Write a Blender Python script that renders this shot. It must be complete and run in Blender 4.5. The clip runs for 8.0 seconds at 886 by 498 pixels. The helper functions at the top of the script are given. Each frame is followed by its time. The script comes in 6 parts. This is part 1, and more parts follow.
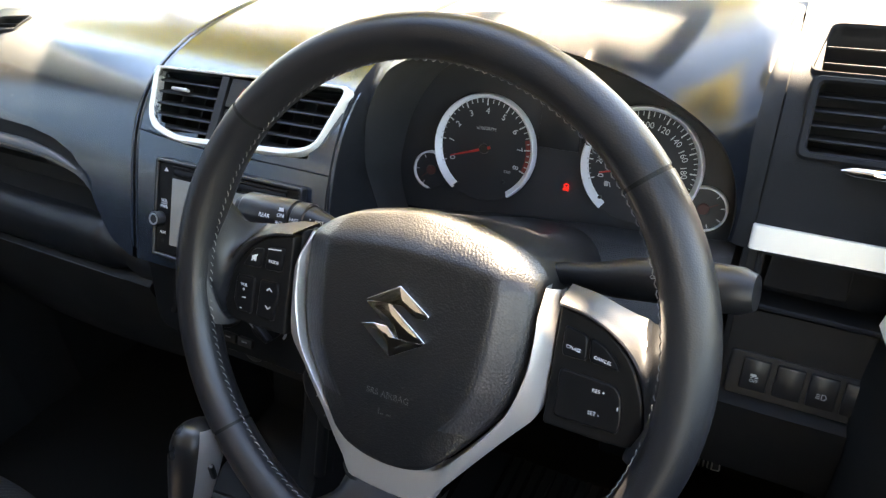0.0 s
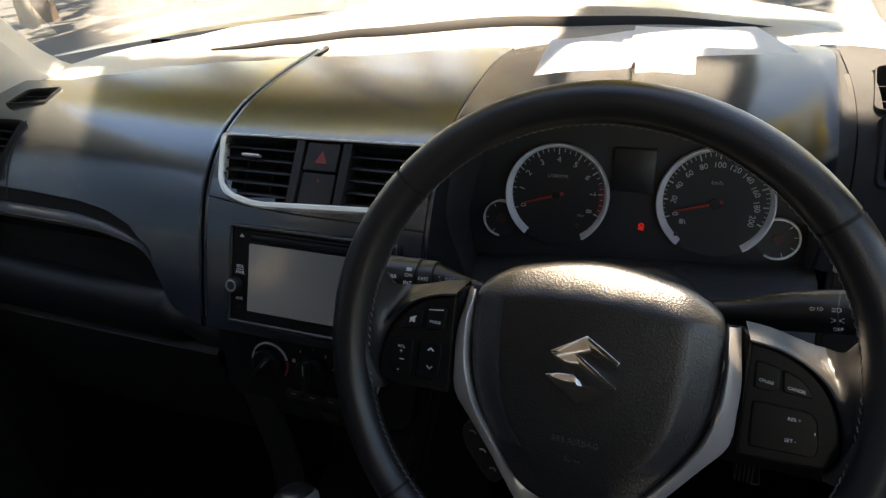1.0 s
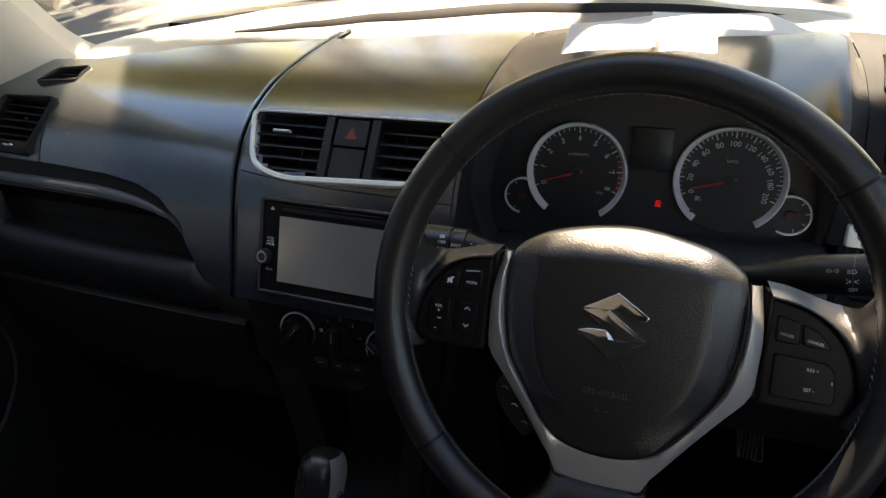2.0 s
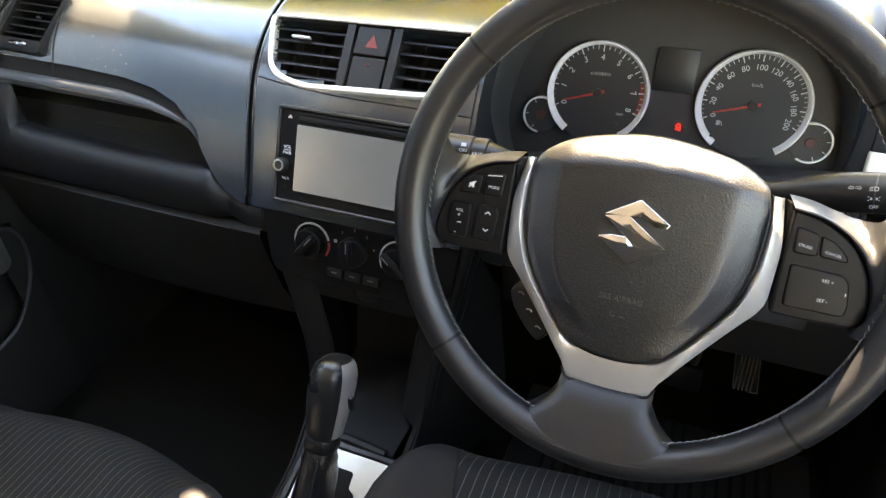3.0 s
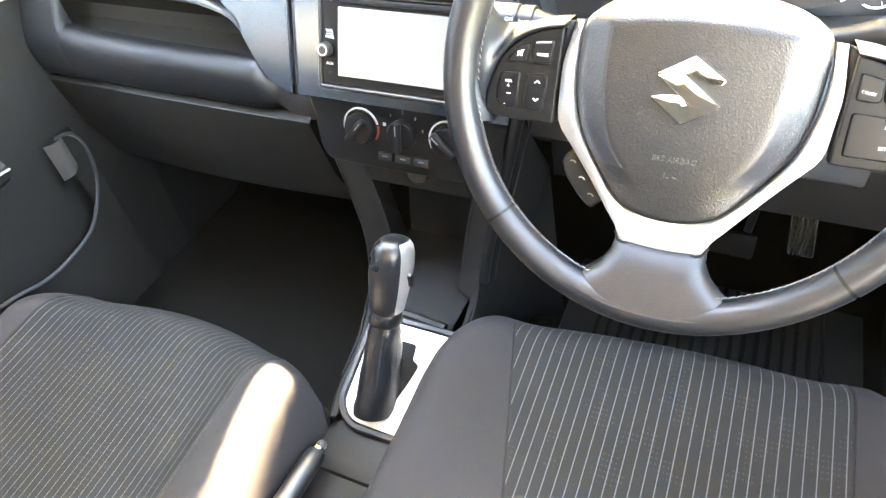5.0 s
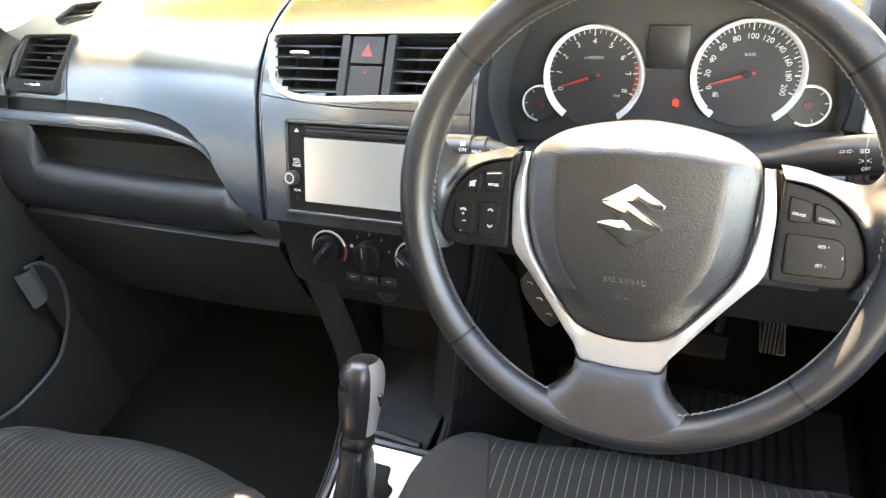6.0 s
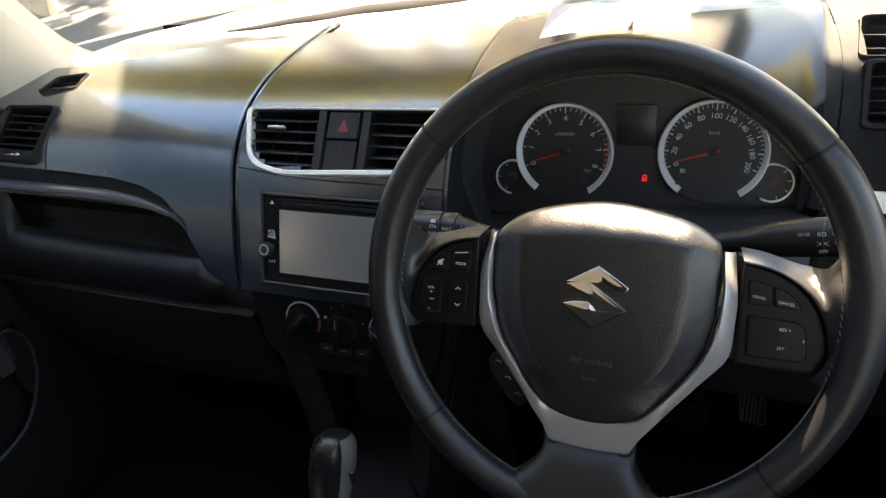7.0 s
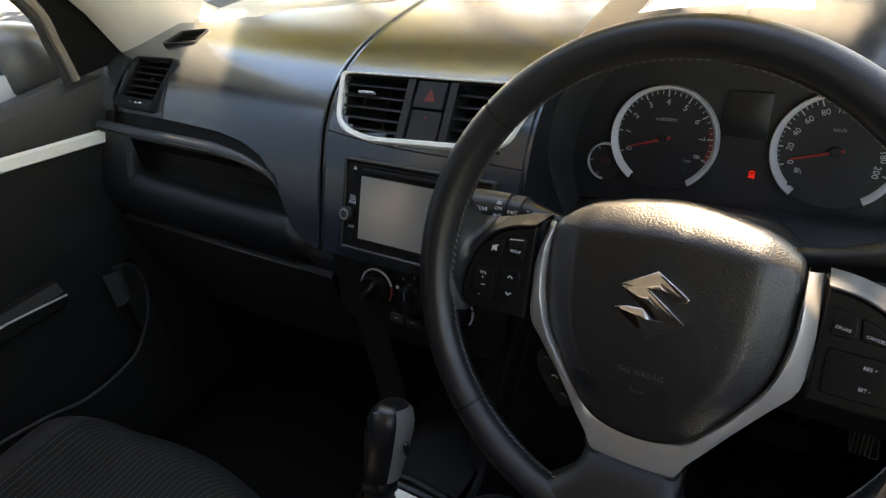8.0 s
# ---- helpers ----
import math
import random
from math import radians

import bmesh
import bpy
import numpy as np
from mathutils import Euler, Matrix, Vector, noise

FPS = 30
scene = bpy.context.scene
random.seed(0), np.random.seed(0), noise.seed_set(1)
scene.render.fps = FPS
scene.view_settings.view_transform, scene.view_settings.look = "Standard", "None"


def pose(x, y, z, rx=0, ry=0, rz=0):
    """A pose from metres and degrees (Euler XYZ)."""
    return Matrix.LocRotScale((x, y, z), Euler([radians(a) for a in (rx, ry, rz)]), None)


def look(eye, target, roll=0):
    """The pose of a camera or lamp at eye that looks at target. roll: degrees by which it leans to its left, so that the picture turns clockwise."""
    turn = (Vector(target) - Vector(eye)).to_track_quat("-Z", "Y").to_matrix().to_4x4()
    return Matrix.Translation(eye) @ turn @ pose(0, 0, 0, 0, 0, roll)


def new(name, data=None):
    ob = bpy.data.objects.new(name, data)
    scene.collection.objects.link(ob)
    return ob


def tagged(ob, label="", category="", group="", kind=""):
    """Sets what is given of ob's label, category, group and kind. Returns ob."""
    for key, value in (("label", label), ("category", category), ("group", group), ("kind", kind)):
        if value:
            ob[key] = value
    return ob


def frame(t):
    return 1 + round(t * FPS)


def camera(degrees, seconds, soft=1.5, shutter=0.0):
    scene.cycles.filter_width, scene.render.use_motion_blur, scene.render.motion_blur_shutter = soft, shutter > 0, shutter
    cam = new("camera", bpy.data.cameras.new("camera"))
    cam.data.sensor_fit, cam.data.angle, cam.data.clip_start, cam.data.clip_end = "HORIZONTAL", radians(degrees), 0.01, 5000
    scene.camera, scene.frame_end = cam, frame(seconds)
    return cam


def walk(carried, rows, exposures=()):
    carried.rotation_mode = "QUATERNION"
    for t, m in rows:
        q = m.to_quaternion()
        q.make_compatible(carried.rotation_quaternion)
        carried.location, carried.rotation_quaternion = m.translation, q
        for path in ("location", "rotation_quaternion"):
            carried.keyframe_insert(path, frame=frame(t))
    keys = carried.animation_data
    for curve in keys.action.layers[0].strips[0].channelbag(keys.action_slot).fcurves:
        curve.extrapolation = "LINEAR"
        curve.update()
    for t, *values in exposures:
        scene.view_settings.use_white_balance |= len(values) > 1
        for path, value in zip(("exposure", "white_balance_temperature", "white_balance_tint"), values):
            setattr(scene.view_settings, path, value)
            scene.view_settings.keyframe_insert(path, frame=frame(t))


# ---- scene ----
cam = camera(67.4, 8.0, 1.35)
PATH = [
    (0, (0.187, -0.265, 0.918), (-0.642, 1.201, -0.161), -3.6),
    (0.5, (0.122, -0.298, 0.961), (-0.659, 1.18, -0.138), -6.7),
    (1, (0.051, -0.338, 0.949), (-0.626, 1.259, -0.047), -4.4),
    (1.2, (0.036, -0.359, 0.948), (-0.633, 1.246, -0.039), -3.7),
    (2.3, (0.033, -0.387, 0.939), (-0.626, 1.186, -0.105), -3.7),
    (2.5, (0.031, -0.393, 0.934), (-0.616, 1.151, -0.16), -2.8),
    (3, (0.026, -0.406, 0.923), (-0.612, 1.094, -0.237), -1.5),
    (3.5, (0.021, -0.415, 0.912), (-0.614, 1.014, -0.335), -1.8),
    (4, (0.021, -0.422, 0.908), (-0.628, 0.953, -0.392), -2.9),
    (5.3, (0.032, -0.425, 0.926), (-0.672, 0.806, -0.485), -10.2),
    (5.5, (0.036, -0.42, 0.927), (-0.673, 0.881, -0.416), -9.8),
    (6, (0.044, -0.411, 0.942), (-0.657, 1.04, -0.243), -8.5),
    (6.5, (0.052, -0.4, 0.953), (-0.633, 1.132, -0.135), -8.0),
    (7, (0.058, -0.397, 0.955), (-0.628, 1.163, -0.092), -7.2),
    (7.5, (0.075, -0.392, 0.953), (-0.696, 1.128, -0.094), -7.4),
    (8, (0.096, -0.351, 0.946), (-0.906, 0.999, -0.137), -8.3),
]
EXPOSURES = [(t, stops, kelvin, 15) for t, stops, kelvin in ((0.0, 5.0, 9050), (0.5, 4.1, 9350), (1.0, 3.2, 9150), (2.5, 3.42, 9900), (3.0, 5.47, 11000), (3.5, 6.67, 10800), (4.0, 7.32, 10700), (5.5, 7.92, 11400), (6.0, 6.87, 11300), (6.5, 5.62, 10600), (7.0, 4.12, 9600), (7.5, 3.72, 9800), (8.0, 3.92, 10200))]
walk(cam, [(t, look(eye, target, roll)) for t, eye, target, roll in PATH], EXPOSURES)

# ---- world, sun ----
SUN_ELEVATION, SUN_AZIMUTH = 54.0, 0.0   # azimuth clockwise from straight ahead (+y)
world = bpy.data.worlds.new("world")
scene.world = world
world.use_nodes = True
wn = world.node_tree.nodes
sky = wn.new("ShaderNodeTexSky")
sky.sky_type, sky.sun_disc = "NISHITA", False
sky.dust_density, sky.ozone_density = 0.2, 2.3
sky.sun_elevation, sky.sun_rotation = radians(SUN_ELEVATION), radians(SUN_AZIMUTH)
world.node_tree.links.new(sky.outputs[0], wn["Background"].inputs[0])
wn["Background"].inputs[1].default_value = 0.085
sun = new("sun", bpy.data.lights.new("sun", "SUN"))
sun.data.energy, sun.data.angle, sun.data.color = 5.0, radians(0.5), (1.0, 0.965, 0.90)
az, el = radians(SUN_AZIMUTH), radians(SUN_ELEVATION)
SUN_DIR = Vector((math.sin(az) * math.cos(el), math.cos(az) * math.cos(el), math.sin(el)))
sun.matrix_world = look(SUN_DIR * 50, (0, 0, 0))


# ---- materials ----
def mat(name, base, rough=0.5, metal=0.0, grain=0.0, grain_scale=600.0, vary=0.15, vary_scale=9.0, spec=0.5, coat=0.0,
        rough_vary=0.1, emit=None, cells=False, bump_dist=0.0006):
    """A surface with two scales of variation: broad blotches in tone and gloss, and a fine relief."""
    m = bpy.data.materials.new(name)
    m.use_nodes = True
    nt = m.node_tree
    n, l = nt.nodes, nt.links
    b = n["Principled BSDF"]
    b.inputs["Metallic"].default_value = metal
    b.inputs["Specular IOR Level"].default_value = spec
    b.inputs["Coat Weight"].default_value = coat
    b.inputs["Coat Roughness"].default_value = rough * 0.8
    co = n.new("ShaderNodeTexCoord")
    big = n.new("ShaderNodeTexNoise")
    big.inputs["Scale"].default_value, big.inputs["Detail"].default_value = vary_scale, 6
    l.new(co.outputs["Object"], big.inputs["Vector"])
    ramp = n.new("ShaderNodeMix")
    ramp.data_type = "RGBA"
    lo, hi = [tuple(min(1, c * k) for c in base) + (1,) for k in (1 - vary, 1 + vary)]
    ramp.inputs[6].default_value, ramp.inputs[7].default_value = lo, hi
    l.new(big.outputs["Fac"], ramp.inputs[0])
    l.new(ramp.outputs[2], b.inputs["Base Color"])
    mr = n.new("ShaderNodeMapRange")
    mr.inputs[1].default_value, mr.inputs[2].default_value = 0.3, 0.7
    mr.inputs[3].default_value, mr.inputs[4].default_value = max(0.02, rough * (1 - rough_vary)), min(1, rough * (1 + rough_vary))
    l.new(big.outputs["Fac"], mr.inputs[0])
    l.new(mr.outputs[0], b.inputs["Roughness"])
    if grain > 0:
        if cells:
            tex = n.new("ShaderNodeTexVoronoi")
            tex.feature = "F1"
            out = tex.outputs["Distance"]
        else:
            tex = n.new("ShaderNodeTexNoise")
            tex.inputs["Detail"].default_value = 3
            out = tex.outputs["Fac"]
        tex.inputs["Scale"].default_value = grain_scale
        l.new(co.outputs["Object"], tex.inputs["Vector"])
        bp = n.new("ShaderNodeBump")
        bp.inputs["Strength"].default_value, bp.inputs["Distance"].default_value = grain, bump_dist
        l.new(out, bp.inputs["Height"])
        l.new(bp.outputs[0], b.inputs["Normal"])
    if emit:
        b.inputs["Emission Color"].default_value = (*emit[:3], 1)
        b.inputs["Emission Strength"].default_value = emit[3]
    return m


def glass(name, gloss=0.5, tint=(0.96, 0.98, 0.97)):
    m = bpy.data.materials.new(name)
    m.use_nodes = True
    n, l = m.node_tree.nodes, m.node_tree.links
    n.remove(n["Principled BSDF"])
    tr, gl, mx, fr = (n.new("ShaderNodeBsdfTransparent"), n.new("ShaderNodeBsdfGlossy"), n.new("ShaderNodeMixShader"), n.new("ShaderNodeFresnel"))
    tr.inputs[0].default_value = (*tint, 1)
    gl.inputs["Roughness"].default_value = 0.02
    k = n.new("ShaderNodeMath")
    k.operation = "MULTIPLY"
    k.inputs[1].default_value = gloss
    l.new(fr.outputs[0], k.inputs[0])
    l.new(k.outputs[0], mx.inputs[0])
    l.new(tr.outputs[0], mx.inputs[1])
    l.new(gl.outputs[0], mx.inputs[2])
    l.new(mx.outputs[0], n["Material Output"].inputs[0])
    return m


def striped(name, pitch, ground=0.015, thread=0.078):
    """Dark woven seat cloth with pale pinstripes running front to back and a faint broken cross weave."""
    m = mat(name, (ground, ground * 0.98, ground * 0.94), 0.85, grain=0.6, grain_scale=900, vary=0.25, vary_scale=14, spec=0.2)
    n, l = m.node_tree.nodes, m.node_tree.links
    co = [k for k in n if k.type == "TEX_COORD"][0]
    sp = n.new("ShaderNodeSeparateXYZ")
    l.new(co.outputs["Object"], sp.inputs[0])

    def op(kind, a, b=None):
        k = n.new("ShaderNodeMath")
        k.operation = kind
        for i, v in enumerate((a, b)):
            if v is None:
                continue
            if isinstance(v, (int, float)):
                k.inputs[i].default_value = v
            else:
                l.new(v, k.inputs[i])
        return k.outputs[0]
    line = op("LESS_THAN", op("ABSOLUTE", op("SUBTRACT", op("FRACT", op("MULTIPLY", sp.outputs[0], 1 / pitch)), 0.5)), 0.048)
    dash = op("GREATER_THAN", op("FRACT", op("MULTIPLY", sp.outputs[1], 300)), 0.07)
    patch = n.new("ShaderNodeTexNoise")
    patch.inputs["Scale"].default_value = 26
    l.new(co.outputs["Object"], patch.inputs["Vector"])
    cross = op("LESS_THAN", op("FRACT", op("MULTIPLY", sp.outputs[1], 1 / 0.0062)), 0.3)
    gate = op("GREATER_THAN", patch.outputs["Fac"], 0.56)
    dots = op("GREATER_THAN", op("FRACT", op("MULTIPLY", sp.outputs[0], 1 / 0.0046)), 0.55)
    weak = op("MULTIPLY", op("MULTIPLY", op("MULTIPLY", cross, gate), dots), 0.16)
    fac = op("MAXIMUM", op("MULTIPLY", line, dash), weak)
    mx = n.new("ShaderNodeMix")
    mx.data_type = "RGBA"
    b = n["Principled BSDF"]
    old = b.inputs["Base Color"].links[0].from_socket
    l.new(fac, mx.inputs[0])
    l.new(old, mx.inputs[6])
    mx.inputs[7].default_value = (thread, thread, thread, 1)
    l.new(mx.outputs[2], b.inputs["Base Color"])
    return m


M_HOOD = mat("hood_plastic", (0.005, 0.0065, 0.009), 0.30, grain=0.10, grain_scale=1500, vary=0.2, spec=0.04, coat=0.30)
M_DASH = mat("dash_plastic", (0.0098, 0.0148, 0.0213), 0.23, grain=0.14, grain_scale=1500, vary=0.2, spec=0.9, coat=1.0)


def dusty(m, amount=0.45):
    """A thin film of dust at the passenger's end, paled to strengthen the sun patch there, with sparse pale specks."""
    n, l = m.node_tree.nodes, m.node_tree.links
    co = [k for k in n if k.type == "TEX_COORD"][0]
    v = n.new("ShaderNodeTexVoronoi")
    v.inputs["Scale"].default_value = 300
    l.new(co.outputs["Object"], v.inputs["Vector"])
    near = n.new("ShaderNodeMath")
    near.operation, near.inputs[1].default_value = "LESS_THAN", 0.16
    l.new(v.outputs["Distance"], near.inputs[0])
    sp = n.new("ShaderNodeSeparateColor")
    l.new(v.outputs["Color"], sp.inputs[0])
    few = n.new("ShaderNodeMath")
    few.operation, few.inputs[1].default_value = "GREATER_THAN", 0.90
    l.new(sp.outputs[0], few.inputs[0])
    place = n.new("ShaderNodeSeparateXYZ")
    l.new(co.outputs["Object"], place.inputs[0])
    end = n.new("ShaderNodeMath")
    end.operation, end.inputs[1].default_value = "LESS_THAN", -0.335
    l.new(place.outputs[0], end.inputs[0])
    gate = n.new("ShaderNodeMath")
    gate.operation = "MULTIPLY"
    l.new(few.outputs[0], gate.inputs[0])
    l.new(end.outputs[0], gate.inputs[1])
    both = n.new("ShaderNodeMath")
    both.operation = "MULTIPLY"
    l.new(near.outputs[0], both.inputs[0])
    l.new(gate.outputs[0], both.inputs[1])
    b = n["Principled BSDF"]
    film = n.new("ShaderNodeMapRange")
    film.interpolation_type = "SMOOTHSTEP"
    film.inputs[1].default_value, film.inputs[2].default_value, film.inputs[3].default_value, film.inputs[4].default_value = -0.305, -0.365, 0.0, 1.0
    l.new(place.outputs[0], film.inputs[0])
    speck = n.new("ShaderNodeTexNoise")
    speck.inputs["Scale"].default_value, speck.inputs["Detail"].default_value = 900, 4
    l.new(co.outputs["Object"], speck.inputs["Vector"])
    depth = n.new("ShaderNodeMath")
    depth.operation = "MULTIPLY"
    l.new(film.outputs[0], depth.inputs[0])
    l.new(speck.outputs["Fac"], depth.inputs[1])
    coat_ = n.new("ShaderNodeMix")
    coat_.data_type = "RGBA"
    l.new(depth.outputs[0], coat_.inputs[0])
    l.new(b.inputs["Base Color"].links[0].from_socket, coat_.inputs[6])
    # film colour raised beyond plain dust to brighten the sunlit patch
    coat_.inputs[7].default_value = (0.115, 0.098, 0.080, 1)
    l.new(coat_.outputs[2], b.inputs["Base Color"])
    mx = n.new("ShaderNodeMix")
    mx.data_type = "RGBA"
    l.new(both.outputs[0], mx.inputs[0])
    l.new(b.inputs["Base Color"].links[0].from_socket, mx.inputs[6])
    mx.inputs[7].default_value = (amount, amount, amount * 0.95, 1)
    l.new(mx.outputs[2], b.inputs["Base Color"])


dusty(M_DASH)
M_DASH.node_tree.nodes["Principled BSDF"].inputs["Coat IOR"].default_value = 1.8
M_DASH.node_tree.nodes["Principled BSDF"].inputs["Coat Roughness"].default_value = 0.18
M_HOOD.node_tree.nodes["Principled BSDF"].inputs["Coat Roughness"].default_value = 0.20
M_DASH.node_tree.nodes["Principled BSDF"].inputs["Coat Tint"].default_value = (0.88, 0.96, 1.0, 1)
M_DASH.node_tree.nodes["Principled BSDF"].inputs["Specular Tint"].default_value = (0.80, 0.92, 1.0, 1)
M_DASH_LOW = mat("lower_dash_plastic", (0.010, 0.0093, 0.0082), 0.60, spec=0.22, grain=0.25, grain_scale=1300, vary=0.2)
M_LIP = mat("satin_dash_plastic", (0.0085, 0.0086, 0.0092), 0.45, grain=0.2, grain_scale=1300, vary=0.2, spec=0.32)
# dark deck plastic coloured far paler to stand in for strong sun on it
M_DECK_SUNLIT = mat("sunlit_deck_plastic", (0.16, 0.155, 0.15), 0.35, grain=0.6, grain_scale=900, vary=0.15, cells=True, spec=0.6, bump_dist=0.0008)
M_LEDGE = mat("ledge_plastic", (0.046, 0.050, 0.056), 0.52, grain=0.2, grain_scale=1200, vary=0.12, spec=0.6)
M_GRAIN = mat("grained_plastic", (0.019, 0.0195, 0.0205), 0.65, grain=0.45, grain_scale=1500, vary=0.15, cells=True, spec=0.08, bump_dist=0.0008)
M_BLACK = mat("black_plastic", (0.012, 0.012, 0.012), 0.35, grain=0.1, grain_scale=1500)
M_GLOSS = mat("gloss_black", (0.008, 0.008, 0.009), 0.12, grain=0.0)
M_MATTE = mat("matte_black", (0.012, 0.0118, 0.0115), 0.75, grain=0.2, grain_scale=1200, spec=0.2)
M_SILVER = mat("satin_silver_paint", (0.51, 0.487, 0.465), 0.32, 0.60, grain=0.05, grain_scale=2500, vary=0.05)
M_TRIM = mat("bright_silver_trim", (0.86, 0.83, 0.74), 0.30, 0.10, grain=0.05, grain_scale=2500, vary=0.05)
M_CHROME = mat("chrome", (0.75, 0.75, 0.76), 0.08, 1.0, vary=0.03)
M_LEATHER = mat("wheel_leather", (0.0095, 0.0095, 0.0106), 0.38, spec=0.42, grain=0.15, grain_scale=1000, vary=0.25, cells=True, rough_vary=0.25, bump_dist=0.0005)
M_AIRBAG = mat("airbag_vinyl", (0.008, 0.0078, 0.0079), 0.36, grain=0.30, grain_scale=760, vary=0.2, cells=True, bump_dist=0.0007, spec=0.5)
M_SMOOTH = mat("smooth_grey_vinyl", (0.026, 0.026, 0.028), 0.38, grain=0.28, grain_scale=620, vary=0.15, cells=True)
M_FLANK = mat("flank_vinyl", (0.023, 0.023, 0.0255), 0.34, grain=0.26, grain_scale=620, vary=0.15, cells=True)
M_POD = mat("pod_plastic", (0.0075, 0.0072, 0.007), 0.34, grain=0.12, grain_scale=1500, spec=0.10)
M_KNOB = mat("knob_plastic", (0.012, 0.012, 0.0125), 0.30, grain=0.15, grain_scale=900)
M_STALK = mat("stalk_plastic", (0.006, 0.006, 0.0065), 0.38, grain=0.12, grain_scale=1200, spec=0.35)
M_LINING = mat("hood_lining", (0.034, 0.034, 0.034), 0.6, grain=0.2, grain_scale=1200)
M_THREAD = mat("thread", (0.16, 0.156, 0.148), 0.7)
M_SHELF = mat("shelf_plastic", (0.016, 0.0147, 0.0127), 0.55, grain=0.25, grain_scale=1300, vary=0.2, spec=0.3)
M_MIRROR = mat("dark_mirror_paint", (0.085, 0.082, 0.078), 0.35, grain=0.1, grain_scale=900, vary=0.15)
M_BOOT = mat("gaiter_leather", (0.007, 0.0072, 0.008), 0.32, grain=0.5, grain_scale=350, cells=True)
M_WHITE = mat("white_print", (0.60, 0.60, 0.60), 0.5, vary=0.02)
M_GREYPRINT = mat("grey_print", (0.38, 0.38, 0.38), 0.5, vary=0.02)
M_SILL = mat("sill_plastic", (0.04, 0.04, 0.041), 0.45, grain=0.8, grain_scale=1000, vary=0.12, cells=True, bump_dist=0.001)
M_DIMPRINT = mat("dim_print", (0.13, 0.13, 0.13), 0.5, vary=0.02)
M_BUTTON = mat("button_plastic", (0.006, 0.006, 0.0062), 0.28, grain=0.1, grain_scale=1500, spec=0.12)
M_WORDS = mat("faint_moulding", (0.045, 0.044, 0.043), 0.35)
M_NEEDLE = mat("needle_red", (0.50, 0.035, 0.028), 0.4, vary=0.05)
M_HAZ = mat("dull_red_print", (0.20, 0.028, 0.02), 0.5, vary=0.1)
M_HUB = mat("dim_hub", (0.07, 0.020, 0.016), 0.5)
M_LAMP = mat("warning_lamp_red", (0.3, 0.01, 0.01), 0.4, emit=(1.0, 0.03, 0.02, 0.05))
M_DIAL = mat("dial_face", (0.022, 0.022, 0.023), 0.5, grain=0.05)
M_RING = mat("dial_ring", (0.94, 0.94, 0.96), 0.30, 0.15, vary=0.05)
# pale grey base and its blotches paint in part of the screen's sky reflection
M_SCREEN_SHEEN = mat("screen_glass_painted_sheen", (0.21, 0.203, 0.180), 0.15, vary=0.25, vary_scale=6, spec=1.0)
M_CLOTH = mat("plain_seat_cloth", (0.0200, 0.0188, 0.0192), 0.85, grain=0.7, grain_scale=1100, vary=0.2, spec=0.2)
M_STRIPE = striped("striped_seat_cloth", 0.0119)
M_STRIPE_FINE = striped("fine_striped_seat_cloth", 0.0096, 0.010, 0.052)
M_CARPET = mat("carpet", (0.0095, 0.0086, 0.0070), 0.95, grain=1.0, grain_scale=700, vary=0.4, vary_scale=40, spec=0.1, bump_dist=0.002)
M_RUBBER = mat("rubber", (0.018, 0.018, 0.018), 0.6, grain=0.2)
M_STEEL = mat("worn_steel", (0.45, 0.45, 0.44), 0.35, 0.9, grain=0.1, vary=0.2)
M_PILLAR = mat("pillar_trim", (0.52, 0.49, 0.43), 0.7, grain=0.35, grain_scale=1200, vary=0.06)
M_FRAME = mat("window_frame_paint", (0.20, 0.18, 0.15), 0.45, grain=0.2, grain_scale=900, vary=0.1)
M_HEAD = mat("headliner", (0.16, 0.155, 0.145), 0.9, grain=0.6, grain_scale=900, vary=0.05)
M_DOORUP = mat("door_upper_plastic", (0.024, 0.022, 0.018), 0.50, grain=0.4, grain_scale=900, vary=0.15)
M_PAPER = mat("paper", (0.85, 0.85, 0.83), 0.6, vary=0.03, grain=0.1, grain_scale=300)
M_PAINT = mat("white_car_paint", (0.70, 0.71, 0.72), 0.2, coat=0.6, vary=0.03)
M_ASPHALT = mat("worn_asphalt", (0.062, 0.061, 0.060), 0.9, grain=0.8, grain_scale=90, vary=0.3, vary_scale=0.8, bump_dist=0.004)
M_BARK = mat("bark", (0.16, 0.11, 0.07), 0.9, grain=1.0, grain_scale=30, vary=0.4, bump_dist=0.01)
M_LEAF = mat("leaf", (0.30, 0.225, 0.016), 0.6, vary=0.5, vary_scale=1.3, spec=0.08)
tl = M_LEAF.node_tree.nodes.new("ShaderNodeBsdfTranslucent")
tl.inputs[0].default_value = (0.95, 0.80, 0.11, 1)
mxs = M_LEAF.node_tree.nodes.new("ShaderNodeMixShader")
mxs.inputs[0].default_value = 0.6
M_LEAF.node_tree.links.new(M_LEAF.node_tree.nodes["Principled BSDF"].outputs[0], mxs.inputs[1])
M_LEAF.node_tree.links.new(tl.outputs[0], mxs.inputs[2])
M_LEAF.node_tree.links.new(mxs.outputs[0], M_LEAF.node_tree.nodes["Material Output"].inputs[0])
M_WALL = mat("grey_render", (0.098, 0.145, 0.205), 0.85, grain=0.6, grain_scale=120, vary=0.2, vary_scale=1.5, bump_dist=0.003)
M_GLASS = glass("clear_glass", 0.5)

# ---- building helpers ----
ORIGIN = {}


def thing(name, at, label, category, group="", kind=""):
    e = new(name)
    e.empty_display_size = 0.02
    e.location = at
    ORIGIN[e] = Vector(at)
    return tagged(e, label, category, group, kind)


